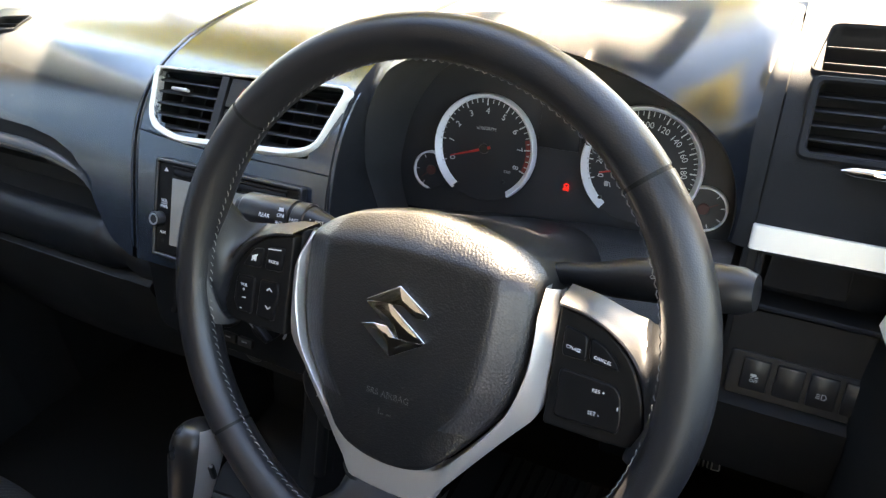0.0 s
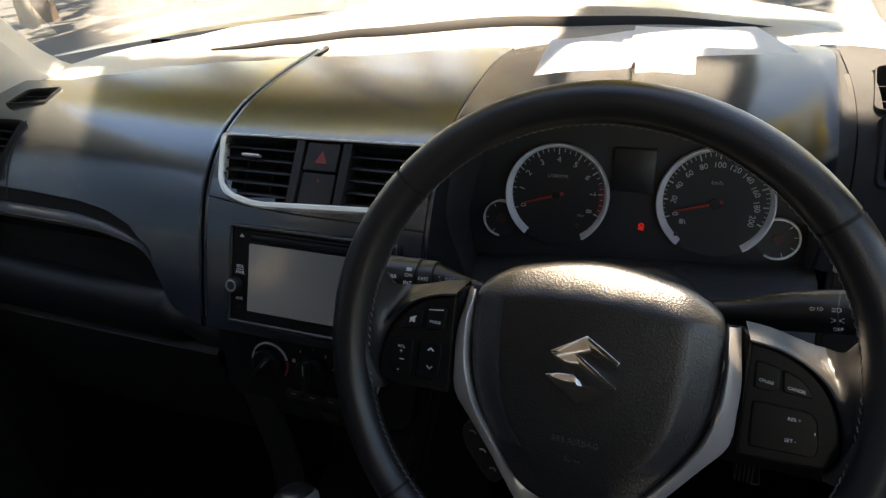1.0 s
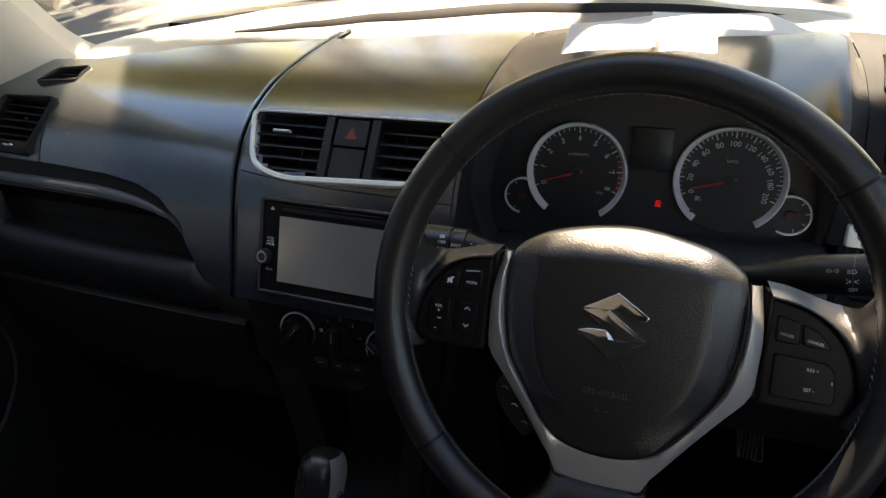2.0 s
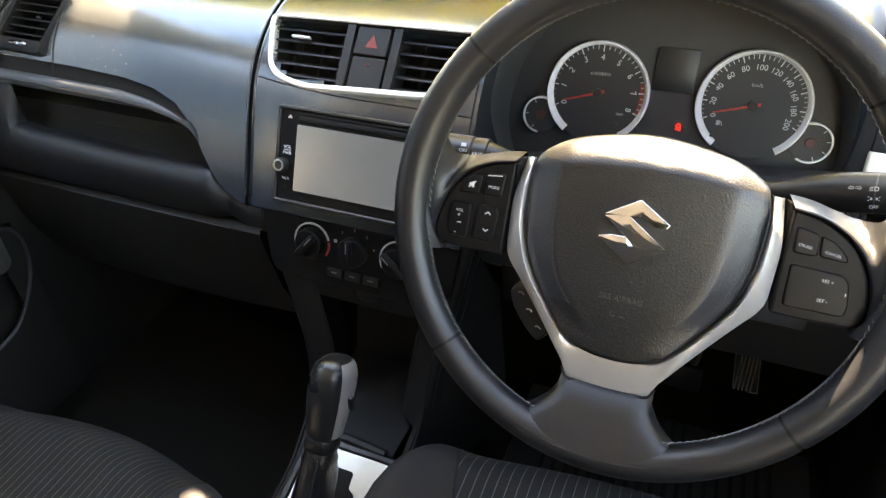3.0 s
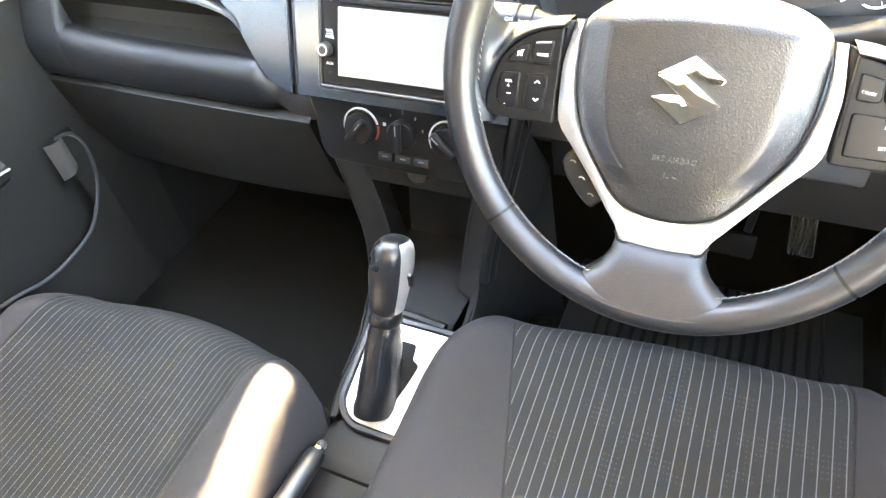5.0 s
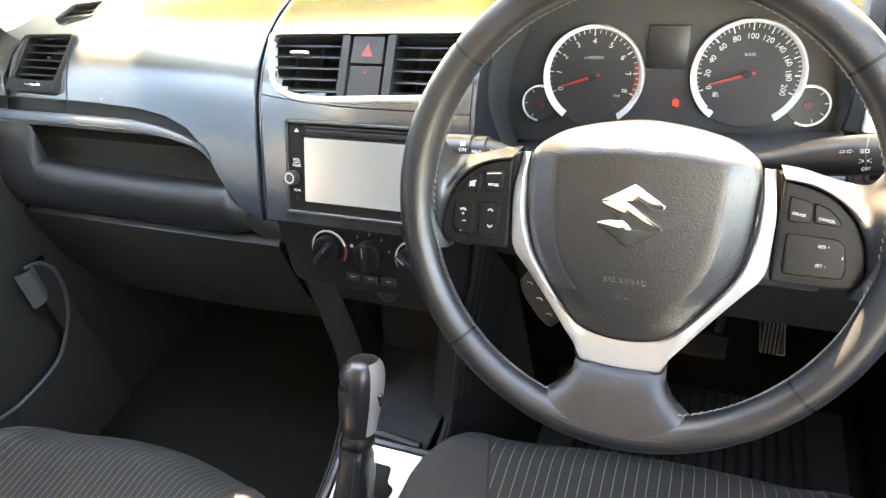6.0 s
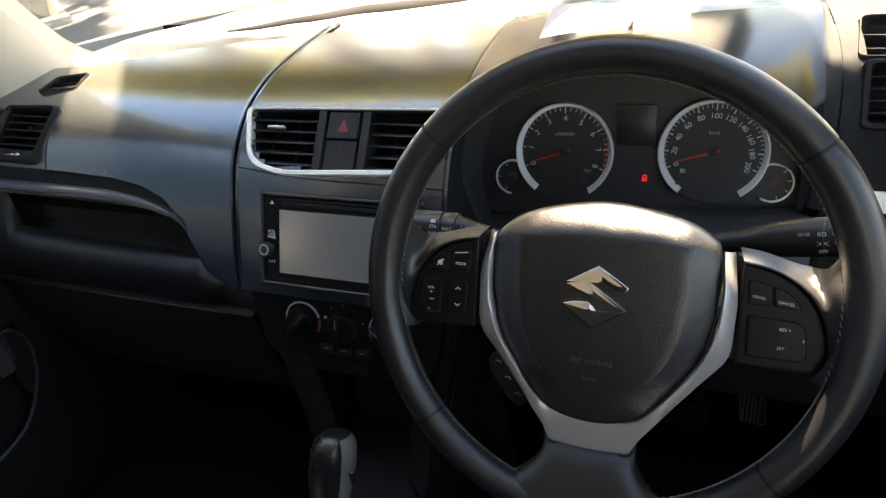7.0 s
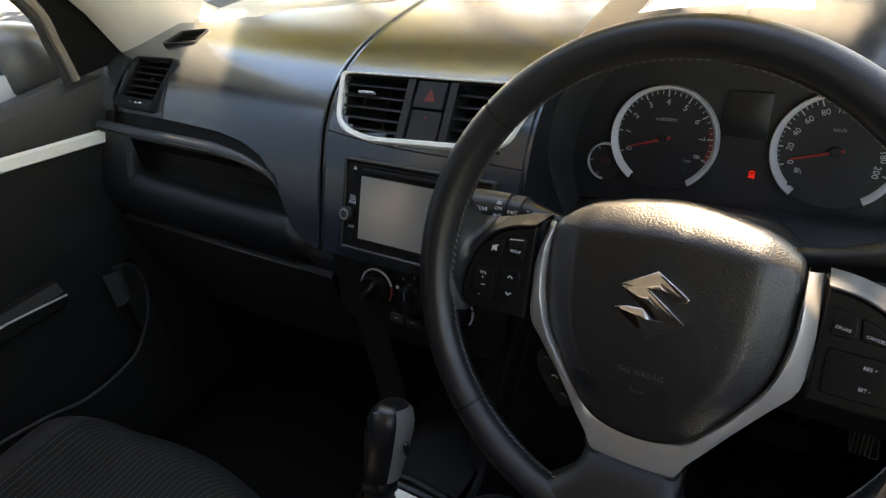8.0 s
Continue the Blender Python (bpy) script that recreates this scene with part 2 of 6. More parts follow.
def finish(name, bm, material, smooth=True):
    me = bpy.data.meshes.new(name)
    bmesh.ops.recalc_face_normals(bm, faces=bm.faces[:])
    bm.to_mesh(me)
    bm.free()
    me.materials.append(material)
    if smooth:
        me.polygons.foreach_set("use_smooth", [True] * len(me.polygons))
        me.set_sharp_from_angle(angle=radians(38))
    return me


def part(name, bm, material, parent, label="", smooth=True):
    """Links a bmesh, given in world coordinates, as one mesh under a thing or part."""
    o = ORIGIN[parent]
    bm.transform(Matrix.Translation(-o))
    ob = new(name, finish(name, bm, material, smooth))
    ob.parent = parent
    ORIGIN[ob] = o
    return tagged(ob, label) if label else ob


def solo(name, bm, material, at, label, category, kind="", group="", smooth=True):
    """One mesh that is a thing (or a piece of the setting) by itself."""
    bm.transform(Matrix.Translation(-Vector(at)))
    ob = new(name, finish(name, bm, material, smooth))
    ob.location = at
    ORIGIN[ob] = Vector(at)
    return tagged(ob, label, category, group, kind)


def frame_at(at, right, up):
    """A local frame: x right, y up, z out of the face."""
    x = Vector(right).normalized()
    z = x.cross(Vector(up)).normalized()
    y = z.cross(x)
    m = Matrix((x, y, z)).transposed().to_4x4()
    m.translation = at
    return m


def bevelled(bm, edges, r, seg=2):
    bmesh.ops.bevel(bm, geom=edges, offset=r, segments=seg, affect="EDGES", profile=0.5)


def box(size, m, r=0.0, seg=2):
    bm = bmesh.new()
    bmesh.ops.create_cube(bm, size=1)
    bm.transform(Matrix.Diagonal((*size, 1)))
    if r > 0:
        bevelled(bm, bm.edges[:], r, seg)
    bm.transform(m)
    return bm


def join(*bms):
    out = bmesh.new()
    for b in bms:
        me = bpy.data.meshes.new("tmp")
        b.to_mesh(me)
        out.from_mesh(me)
        b.free()
        bpy.data.meshes.remove(me)
    return out


def round_poly(pts, r, seg=4):
    """Rounds the corners of a closed outline; r one radius or one for each corner."""
    out, k = [], len(pts)
    rs = r if isinstance(r, (list, tuple)) else [r] * k
    for i, p in enumerate(pts):
        p, a, b = Vector(p), Vector(pts[i - 1]), Vector(pts[(i + 1) % k])
        da, db = a - p, b - p
        q = min(rs[i], da.length * 0.49, db.length * 0.49)
        if q < 1e-5:
            out.append(p)
            continue
        s, e = p + da.normalized() * q, p + db.normalized() * q
        for j in range(seg + 1):
            t = j / seg
            out.append(s * (1 - t) ** 2 + p * 2 * t * (1 - t) + e * t * t)
    return out


def slab(outline, depth, m, edge=0.0, crown=0.0):
    """A plate with the outline (x, y), from z = -depth to 0, its front edge softened, in the frame m."""
    bm = bmesh.new()
    pts = [Vector((p[0], p[1])) for p in outline]
    c = sum(pts, Vector((0, 0))) / len(pts)

    def ring(z, inset):
        return [bm.verts.new((*(p - (p - c).normalized() * inset), z)) for p in pts]
    rings = [ring(-depth, 0)] + ([ring(-edge, 0), ring(-edge * 0.3, edge * 0.35), ring(0, edge), ring(0, edge * 1.5)] if edge else [ring(0, 0)])
    for a, b in zip(rings, rings[1:]):
        for i in range(len(pts)):
            j = (i + 1) % len(pts)
            bm.faces.new((a[i], a[j], b[j], b[i]))
    bm.faces.new(list(reversed(rings[0])))
    if crown:
        prev = rings[-1]
        for f in (0.7, 0.35):
            nxt = [bm.verts.new((*(c + (Vector(v.co[:2]) - c) * f), crown * (1 - f * f))) for v in rings[-1]]
            for i in range(len(pts)):
                j = (i + 1) % len(pts)
                bm.faces.new((prev[i], prev[j], nxt[j], nxt[i]))
            prev = nxt
        top = bm.verts.new((*c, crown))
        for i in range(len(pts)):
            bm.faces.new((prev[i], prev[(i + 1) % len(pts)], top))
    else:
        bm.faces.new(rings[-1])
    bm.transform(m)
    return bm


def ring_plate(outer, inner, depth, m, edge=0.001):
    """A frame between two outlines with the same number of points."""
    bm = bmesh.new()
    k = len(outer)
    rows = []
    for pts, z in ((outer, -depth), (outer, -edge), ([Vector(o).lerp(Vector(i), 0.25) for o, i in zip(outer, inner)], 0),
                   ([Vector(o).lerp(Vector(i), 0.75) for o, i in zip(outer, inner)], 0), (inner, -edge), (inner, -depth)):
        rows.append([bm.verts.new((p[0], p[1], z)) for p in pts])
    for a, b in zip(rows, rows[1:] + rows[:1]):
        for i in range(k):
            j = (i + 1) % k
            bm.faces.new((a[i], a[j], b[j], b[i]))
    bm.transform(m)
    return bm


def loft(rows, close_u=False, cap=False):
    """A skin over rows of points."""
    bm = bmesh.new()
    vs = [[bm.verts.new(p) for p in r] for r in rows]
    k = len(rows[0])
    for a, b in zip(vs, vs[1:]):
        for i in range(k if close_u else k - 1):
            j = (i + 1) % k
            bm.faces.new((a[i], a[j], b[j], b[i]))
    if cap:
        bm.faces.new(list(reversed(vs[0])))
        bm.faces.new(vs[-1])
    return bm


def spline(pts, n, closed=False):
    """n points evenly on a Catmull-Rom curve through pts."""
    p = [Vector(q) for q in pts]
    k = len(p)
    segs = k if closed else k - 1
    out = []
    for i in range(n):
        t = i / n * segs if closed else i / (n - 1) * segs
        j = min(int(t), segs - 1)
        f = t - j
        if closed:
            a, b, c, d = p[(j - 1) % k], p[j], p[(j + 1) % k], p[(j + 2) % k]
        else:
            a, b, c, d = p[max(j - 1, 0)], p[j], p[j + 1], p[min(j + 2, k - 1)]
        out.append(0.5 * (2 * b + (c - a) * f + (2 * a - 5 * b + 4 * c - d) * f * f + (3 * b - a - 3 * c + d) * f ** 3))
    return out


def tube(path, radius, sides=10, closed=False, flat=1.0, cap=True):
    """A rod along a path; radius one number or one for each point."""
    p = [Vector(q) for q in path]
    k = len(p)
    rows, up = [], None
    for i in range(k):
        d = (p[(i + 1) % k] - p[i - 1]) if closed else (p[min(i + 1, k - 1)] - p[max(i - 1, 0)])
        d.normalize()
        if up is None:
            up = d.orthogonal().normalized()
        up = (up - d * up.dot(d)).normalized()
        side = d.cross(up)
        r = radius[i] if isinstance(radius, (list, tuple)) else radius
        rows.append([p[i] + (up * math.cos(a) + side * math.sin(a) * flat) * r for a in [2 * math.pi * j / sides for j in range(sides)]])
    if closed:
        rows.append(rows[0])
    bm = loft(rows, True, cap and not closed)
    if closed:
        bmesh.ops.remove_doubles(bm, verts=bm.verts[:], dist=1e-6)
    return bm


def disc(r, depth, m, edge=0.001, n=28, crown=0.0):
    return slab([(r * math.cos(2 * math.pi * i / n), r * math.sin(2 * math.pi * i / n)) for i in range(n)], depth, m, edge, crown)


def words(text, size, m, align="CENTER", depth=0.00012):
    """Lettering as a mesh, centred in the frame m."""
    c = bpy.data.curves.new("words", "FONT")
    c.body, c.size, c.align_x, c.align_y, c.extrude = text, size, align, "CENTER", depth
    c.resolution_u = 3
    ob = bpy.data.objects.new("words", c)
    me = bpy.data.meshes.new_from_object(ob)
    bm = bmesh.new()
    bm.from_mesh(me)
    bpy.data.objects.remove(ob)
    bpy.data.meshes.remove(me)
    bm.transform(m)
    return bm


def shift(m, x=0, y=0, z=0, turn=0):
    return m @ pose(x, y, z, 0, 0, turn)


def bar(m, x, y, w, h, z=0.0, turn=0, d=0.0003):
    return box((w, h, d), shift(m, x, y, z, turn))


def interp(x, table):
    """Piecewise smooth table lookup."""
    if x <= table[0][0]:
        return table[0][1]
    for (a, u), (b, v) in zip(table, table[1:]):
        if x <= b:
            f = (x - a) / (b - a)
            f = f * f * (3 - 2 * f)
            return u + (v - u) * f
    return table[-1][1]


CX = -0.316                      # middle of the car; the driver sits round x = 0

# ---- ground, bonnet and trees outside ----
g = bmesh.new()
bmesh.ops.create_grid(g, x_segments=40, y_segments=40, size=300, matrix=pose(0, 0, -0.34))
solo("ground", g, M_ASPHALT, (0, 0, -0.34), "worn grey asphalt round the parked car", "ground", "structure")


solo("wall_building", box((0.3, 9.0, 3.7), pose(-3.9, -3.4, 1.5)), M_WALL, (-3.9, -3.4, -0.34), "shaded blue-grey rendered wall beside the parked car", "wall", "structure")


def leaves(name, parent, spots, size, seed, material):
    """A crown: one small folded leaf at each spot, turned at random."""
    rng = random.Random(seed)
    verts, faces = [], []
    base = ORIGIN[parent]
    for c in spots:
        w = rng.uniform(size * 0.6, size)
        q = Euler((rng.uniform(0, 6.3), rng.uniform(0, 6.3), rng.uniform(0, 6.3))).to_matrix()
        k = len(verts)
        for x, y, z in ((-w, 0, 0), (0, -w * .45, w * .12), (w, 0, 0), (0, w * .45, w * .12)):
            verts.append(c - base + q @ Vector((x, y, z)))
        faces += [(k, k + 1, k + 2), (k, k + 2, k + 3)]
    me = bpy.data.meshes.new(name)
    me.from_pydata(verts, [], faces)
    me.materials.append(material)
    ob = new(name, me)
    ob.parent = parent
    ORIGIN[ob] = base
    return ob


def tree(at, height, seed, spread=2.3, thick=180):
    """A tall tree: tapered trunk, forking limbs, a ragged crown of small leaves that begins well above the ground."""
    rng = random.Random(seed)
    t = thing("tree", at, "leafy tree with yellow-green sunlit foliage", "tree", "trees ahead of the car")
    base = Vector(at)
    limbs, ends = [], []
    top = base + Vector((rng.uniform(-.3, .3), rng.uniform(-.3, .3), height * 0.72))
    limbs.append(tube(spline([base - Vector((0, 0, 0.1)), base.lerp(top, 0.5) + Vector((rng.uniform(-.15, .15), 0, 0)), top], 9), [0.22 - 0.018 * i for i in range(9)], 8))
    for i in range(16):
        a = i * 2.4 + rng.uniform(-.3, .3)
        s = base.lerp(top, rng.uniform(0.52, 1.0))
        e = s + Vector((math.cos(a) * spread * rng.uniform(.5, 1.0), math.sin(a) * spread * rng.uniform(.5, 1.0), height * rng.uniform(.02, .20)))
        limbs.append(tube(spline([s, s.lerp(e, 0.5) + Vector((0, 0, 0.15)), e], 5), [0.07, 0.055, 0.04, 0.028, 0.015], 6))
        ends += [s.lerp(e, 0.6), e]
    part("trunk", join(*limbs), M_BARK, t)
    leaves("crown", t, [e + Vector((rng.gauss(0, .7), rng.gauss(0, .7), rng.gauss(0, .42))) for e in ends for j in range(thick)], 0.34, seed, M_LEAF)


for i, (deg, r, h) in enumerate(((-25, 9.2, 14.4), (-34, 9.0, 15.2), (-43, 9.2, 14.8), (-53, 9.4, 11.5), (-11, 12.5, 11.5), (52, 11.0, 8.0))):
    tree((math.sin(radians(deg)) * r, math.cos(radians(deg)) * r, -0.34), h, 11 + i)
for i, (deg, r, h) in enumerate(((-10, 13.0, 4.6), (-18, 13.5, 4.8), (-26, 13.0, 4.6), (-34, 13.5, 4.4))):
    tree((math.sin(radians(deg)) * r, math.cos(radians(deg)) * r, -0.34), h, 51 + i, 1.7, 110)


def overhang():
    """An unseen tree added to shape the sun: leaves on its bough over the bonnet dapple the cabin."""
    rng = random.Random(5)
    t = thing("tree", (-2.9, 4.6, -0.34), "unseen tree added to break the sunlight into patches on the dashboard", "tree", "trees ahead of the car")
    bough = spline([(-2.9, 4.6, -0.4), (-2.8, 4.4, 2.4), (-2.2, 3.6, 4.4), (-1.2, 2.7, 5.3), (0.4, 2.4, 5.5)], 14)
    limbs = [tube(bough, [0.17 - 0.011 * i for i in range(14)], 8)]
    for i in range(8):
        s = bough[6 + i % 7]
        limbs.append(tube([s, s + Vector((rng.uniform(-.5, .5), rng.uniform(-.7, .4), rng.uniform(-.5, .4)))], [0.025, 0.008], 6))
    part("trunk", join(*limbs), M_BARK, t)
    # the crown's gaps, set where sun patches should fall: middle and half size across and along the light, and their
    # slant
    gaps = [(-0.7835, 0.150, 0.047, 0.066, 1.10), (0.216, 0.060, 0.078, 0.090, 0.40), (0.02, 0.378, 0.085, 0.0045, 0), (0.144, 0.384, 0.019, 0.026, 0),
            (-0.383, 0.330, 0.012, 0.090, 0.22), (-0.058, 0.222, 0.028, 0.073, 0), (0.005, 0.190, 0.036, 0.080, 0),
            (0.063, 0.158, 0.021, 0.055, 0)]
    up = Vector((0, -math.sin(el), math.cos(el)))
    spots = []
    while len(spots) < 46000:
        a, b, d = rng.uniform(-1.35, 0.85), rng.uniform(0.055, 0.85), rng.uniform(3.6, 4.7)
        if any(abs(a - g[0] - g[4] * (b - g[1])) < g[2] + 0.030 and abs(b - g[1]) < g[3] + 0.030 for g in gaps):
            continue
        spots.append(Vector((a, 0, 0)) + up * b + SUN_DIR * d)
    while len(spots) < 58000:
        a, b, d = rng.uniform(-0.15, 0.85), rng.uniform(-0.32, 0.075), rng.uniform(3.6, 4.7)
        if any(abs(a - g[0] - g[4] * (b - g[1])) < g[2] + 0.030 and abs(b - g[1]) < g[3] + 0.030 for g in gaps):
            continue
        spots.append(Vector((a, 0, 0)) + up * b + SUN_DIR * d)
    leaves("crown", t, spots, 0.036, 3, M_LEAF)
    # finer leaves crowd round each gap to sharpen the edge of its sun patch
    fine = []
    while len(fine) < 70000:
        g = gaps[len(fine) % len(gaps)]
        u, v = rng.uniform(-1, 1) * (g[2] + 0.05), rng.uniform(-1, 1) * (g[3] + 0.05)
        if any(abs(g[0] + u + g[4] * v - h[0] - h[4] * (g[1] + v - h[1])) < h[2] + 0.004 and abs(g[1] + v - h[1]) < h[3] + 0.004 for h in gaps):
            continue
        fine.append(Vector((g[0] + u + g[4] * v, 0, 0)) + up * (g[1] + v) + SUN_DIR * rng.uniform(2.2, 2.6))
    leaves("fine_leaves", t, fine, 0.010, 4, M_LEAF)


overhang()

# bonnet: a gently crowned sheet with a raised rear edge
rows = []
for j in range(14):
    v = j / 13
    y = 0.98 + 0.95 * v
    half = 0.70 - 0.05 * v
    rows.append([(CX + half * u, y - 0.10 * u * u, 0.70 - 0.16 * v * v - 0.04 * u * u * (1 + v) - (0.04 if v == 1 else 0)) for u in [i / 8 - 1 for i in range(17)]])
bonnet = loft(rows)
bmesh.ops.solidify(bonnet, geom=bonnet.faces[:], thickness=0.01)
solo("bonnet", bonnet, M_PAINT, (CX, 1.4, 0.6), "pale painted car bonnet beyond the windscreen", "bonnet")

# wipers lying at the foot of the windscreen
for n, (a, b) in enumerate((((-0.98, 0.86, 0.735), (-0.38, 0.92, 0.79)), ((-0.40, 0.95, 0.75), (0.22, 0.90, 0.80)))):
    w = thing("windscreen_wiper", a, "black wiper arm lying along the foot of the windscreen", "wiper", "windscreen wipers")
    a, b = Vector(a), Vector(b)
    part("arm", tube([a, a.lerp(b, 0.3) + Vector((0, 0, .02)), a.lerp(b, 0.55) + Vector((0, -.005, .012))], [0.012, 0.009, 0.006], 8), M_BLACK, w)
    part("blade", tube([a.lerp(b, 0.08), a.lerp(b, 0.5) + Vector((0, -0.01, 0.004)), b], 0.007, 6), M_RUBBER, w)

# ---- the shell of the cabin ----
XL, XR = -0.985, 0.353           # inner faces of the doors
fl = box((XR - XL + 0.1, 2.7, 0.03), pose(CX, -0.55, -0.015))
solo("floor", fl, M_CARPET, (CX, -0.5, 0), "black carpet on the car floor", "floor", "structure")
toe = loft([[(x, 0.42, 0.0), (x, 0.62, 0.10), (x, 0.74, 0.34), (x, 0.76, 0.68)] for x in (XL - 0.05, XR + 0.05)])
bmesh.ops.solidify(toe, geom=toe.faces[:], thickness=0.03)
solo("wall_front", toe, M_CARPET, (CX, 0.7, 0.1), "black carpeted bulkhead behind the pedals", "bulkhead", "structure")

roof = loft([[(CX + u * (0.53 - 0.02 * abs(v)), -0.07 - 0.05 * u * u - 1.57 * v, 1.205 - 0.035 * u * u - 0.05 * v * v) for u in [i / 6 - 1 for i in range(13)]] for v in [j / 8 for j in range(9)]])
bmesh.ops.solidify(roof, geom=roof.faces[:], thickness=-0.03)
solo("ceiling", roof, M_HEAD, (CX, -0.7, 1.2), "grey cloth headlining under the car roof", "headlining", "structure")

for sx, nm in ((-1, "left"), (1, "right")):
    x0 = CX + sx * 0.535
    # roof rail above the door windows
    rail = tube([(x0 - sx * 0.01, -0.12, 1.165), (x0, -0.3, 1.175), (x0, -0.9, 1.16), (x0 - sx * 0.02, -1.6, 1.11)], 0.035, 10)
    solo("trim_rail_" + nm, rail, M_HEAD, (x0, -0.6, 1.16), "grey roof rail trim above the door windows", "trim", "structure")
    # windscreen pillar, narrow at the foot and wider above
    px = -0.24 + sx * 0.55 if sx < 0 else 0.335
    foot_f, foot_r = Vector((px + sx * 0.005, 0.325, 0.722)), Vector((px + sx * 0.05, 0.235, 0.700))
    if sx < 0:
        foot_f, foot_r = Vector((-0.862, 0.352, 0.724)), Vector((-0.915, 0.255, 0.698))
    top_f, top_r = Vector((px - sx * 0.01, -0.13, 1.165)), Vector((px + sx * 0.06, -0.20, 1.12))
    if sx < 0:
        top_f, top_r = top_f - Vector((0.02, 0, 0)), top_r - Vector((0.03, 0, 0))
    fa = spline([foot_f + Vector((0, 0.055, -0.05)), foot_f, foot_f.lerp(top_f, 0.22) + Vector((0, 0.030, 0)), foot_f.lerp(top_f, 0.5) + Vector((0, 0.046, 0)), foot_f.lerp(top_f, 0.78) + Vector((0, 0.034, 0)), top_f], 15)
    fb = spline([foot_r + Vector((0, 0.055, -0.05)), foot_r, foot_r.lerp(top_r, 0.22) + Vector((0, 0.042, 0)), foot_r.lerp(top_r, 0.5) + Vector((0, 0.062, 0)), foot_r.lerp(top_r, 0.78) + Vector((0, 0.044, 0)), top_r], 15)
    rows = []
    for j in range(15):
        f = j / 14
        a, b = fa[j], fb[j]
        flare = 0.05 * (1 - f) ** 6                      # the foot spreads into the dashboard end
        a, b = a + Vector((-sx * flare * 0.4, flare * 0.5, 0)), b + Vector((sx * flare * 0.3, -flare * 0.4, 0))
        out = Vector((sx * 0.05, 0.05, 0.02))
        face = [a.lerp(b, k / 8) + Vector((-sx * 0.014, -0.020, 0.006)) * math.sin(math.pi * k / 8) ** 0.7 for k in range(9)]
        rows.append(face + [b + out, a + out])
    solo("pillar_front_" + nm, loft(rows, True, True), M_PILLAR, (x0, 0.2, 0.9), "pale grey windscreen pillar trim", "pillar", "structure")
    solo("wall_kick_" + nm, box((0.04, 0.62, 0.67), pose(CX + sx * 0.665, 0.51, 0.325), 0.01), M_DASH_LOW, (CX + sx * 0.665, 0.5, 0), "dark kick panel beside the footwell", "kick panel", "structure")
    solo("pillar_mid_" + nm, box((0.05, 0.11, 0.55), pose(x0 + sx * 0.05, -0.70, 0.92, 0, -sx * 7, 0), 0.015), M_PILLAR, (x0 + sx * .05, -0.7, 0.66), "pale pillar trim behind the front door", "pillar", "structure")
    solo("wall_rear_" + nm, box((0.06, 0.95, 1.16), pose(CX + sx * 0.63, -1.25, 0.58, 0, -sx * 5, 0), 0.02), M_DOORUP, (CX + sx * 0.66, -1.25, 0), "dark rear side panel of the cabin", "side panel", "structure")

# rear end of the cabin: sill wall with the open rear window above it
solo("wall_rear", box((1.3, 0.06, 1.16), pose(CX, -1.68, 0.58), 0.02), M_DOORUP, (CX, -1.84, 0), "dark rear wall that closes the cabin", "rear wall", "structure")
# scuttle: from the foot of the windscreen to the bonnet
sc = loft([[(CX + u * 0.69, 0.86 - 0.42 * abs(u) ** 3, 0.715), (CX + u * 0.70, 1.02 - 0.14 * u * u, 0.690)] for u in [i / 10 - 1 for i in range(21)]])
solo("trim_scuttle", sc, M_BLACK, (CX, 0.9, 0.7), "black plastic cowl at the foot of the windscreen", "trim", "structure")

# windscreen glass
rows = []
for j in range(9):
    f = j / 8
    rows.append([(CX + u * (0.62 - 0.13 * f), (0.86 - 0.42 * abs(u) ** 3) * (1 - f) + (-0.075 - 0.06 * u * u) * f, 0.728 * (1 - f) + (1.19 - 0.03 * u * u) * f) for u in [i / 10 - 1 for i in range(21)]])
ws = solo("window_1", loft(rows), M_GLASS, (CX, 0.45, 0.75), "clear curved windscreen glass", "windscreen", "structure")
ws.visible_shadow = False

# ---- dashboard ----
# side profile of the soft upper panel, from its lower lip up and forward: z to y
PROFILE = [(0.1395, 0.500), (0.1515, 0.535), (0.1665, 0.575), (0.182, 0.615), (0.200, 0.650), (0.226, 0.680), (0.260, 0.703), (0.310, 0.720), (0.375, 0.730), (0.446, 0.736), (0.56, 0.742), (0.70, 0.744)]
RIDGE = [(-0.95, 0.275), (-0.845, 0.330), (-0.79, 0.336), (-0.73, 0.358), (-0.645, 0.398), (-0.548, 0.424), (-0.45, 0.452), (-0.197, 0.510), (0.02, 0.545), (0.18, 0.53), (0.36, 0.46)]
PROF = spline([(y, z, 0) for y, z in PROFILE], 90)


def prof_y(z):
    return interp_lin(z, [(p.y, p.x) for p in PROF])


def prof_z(y):
    return interp_lin(y, [(p.x, p.y) for p in PROF])


def interp_lin(x, table):
    if x <= table[0][0]:
        return table[0][1]
    for (a, u), (b, v) in zip(table, table[1:]):
        if x <= b:
            return u + (v - u) * (x - a) / max(b - a, 1e-9)
    return table[-1][1]


def ridge(x):
    return interp(x, RIDGE)


def lower_edge(x):
    """Height of the soft panel's lower lip on the passenger side."""
    return interp_lin(x, [(-0.96, 0.629), (-0.80, 0.628), (-0.74, 0.627), (-0.655, 0.6235), (-0.607, 0.6165), (-0.573, 0.604), (-0.5485, 0.582), (-0.530, 0.551), (-0.515, 0.530), (-0.500, 0.515), (-0.475, 0.504), (-0.455, 0.501)])


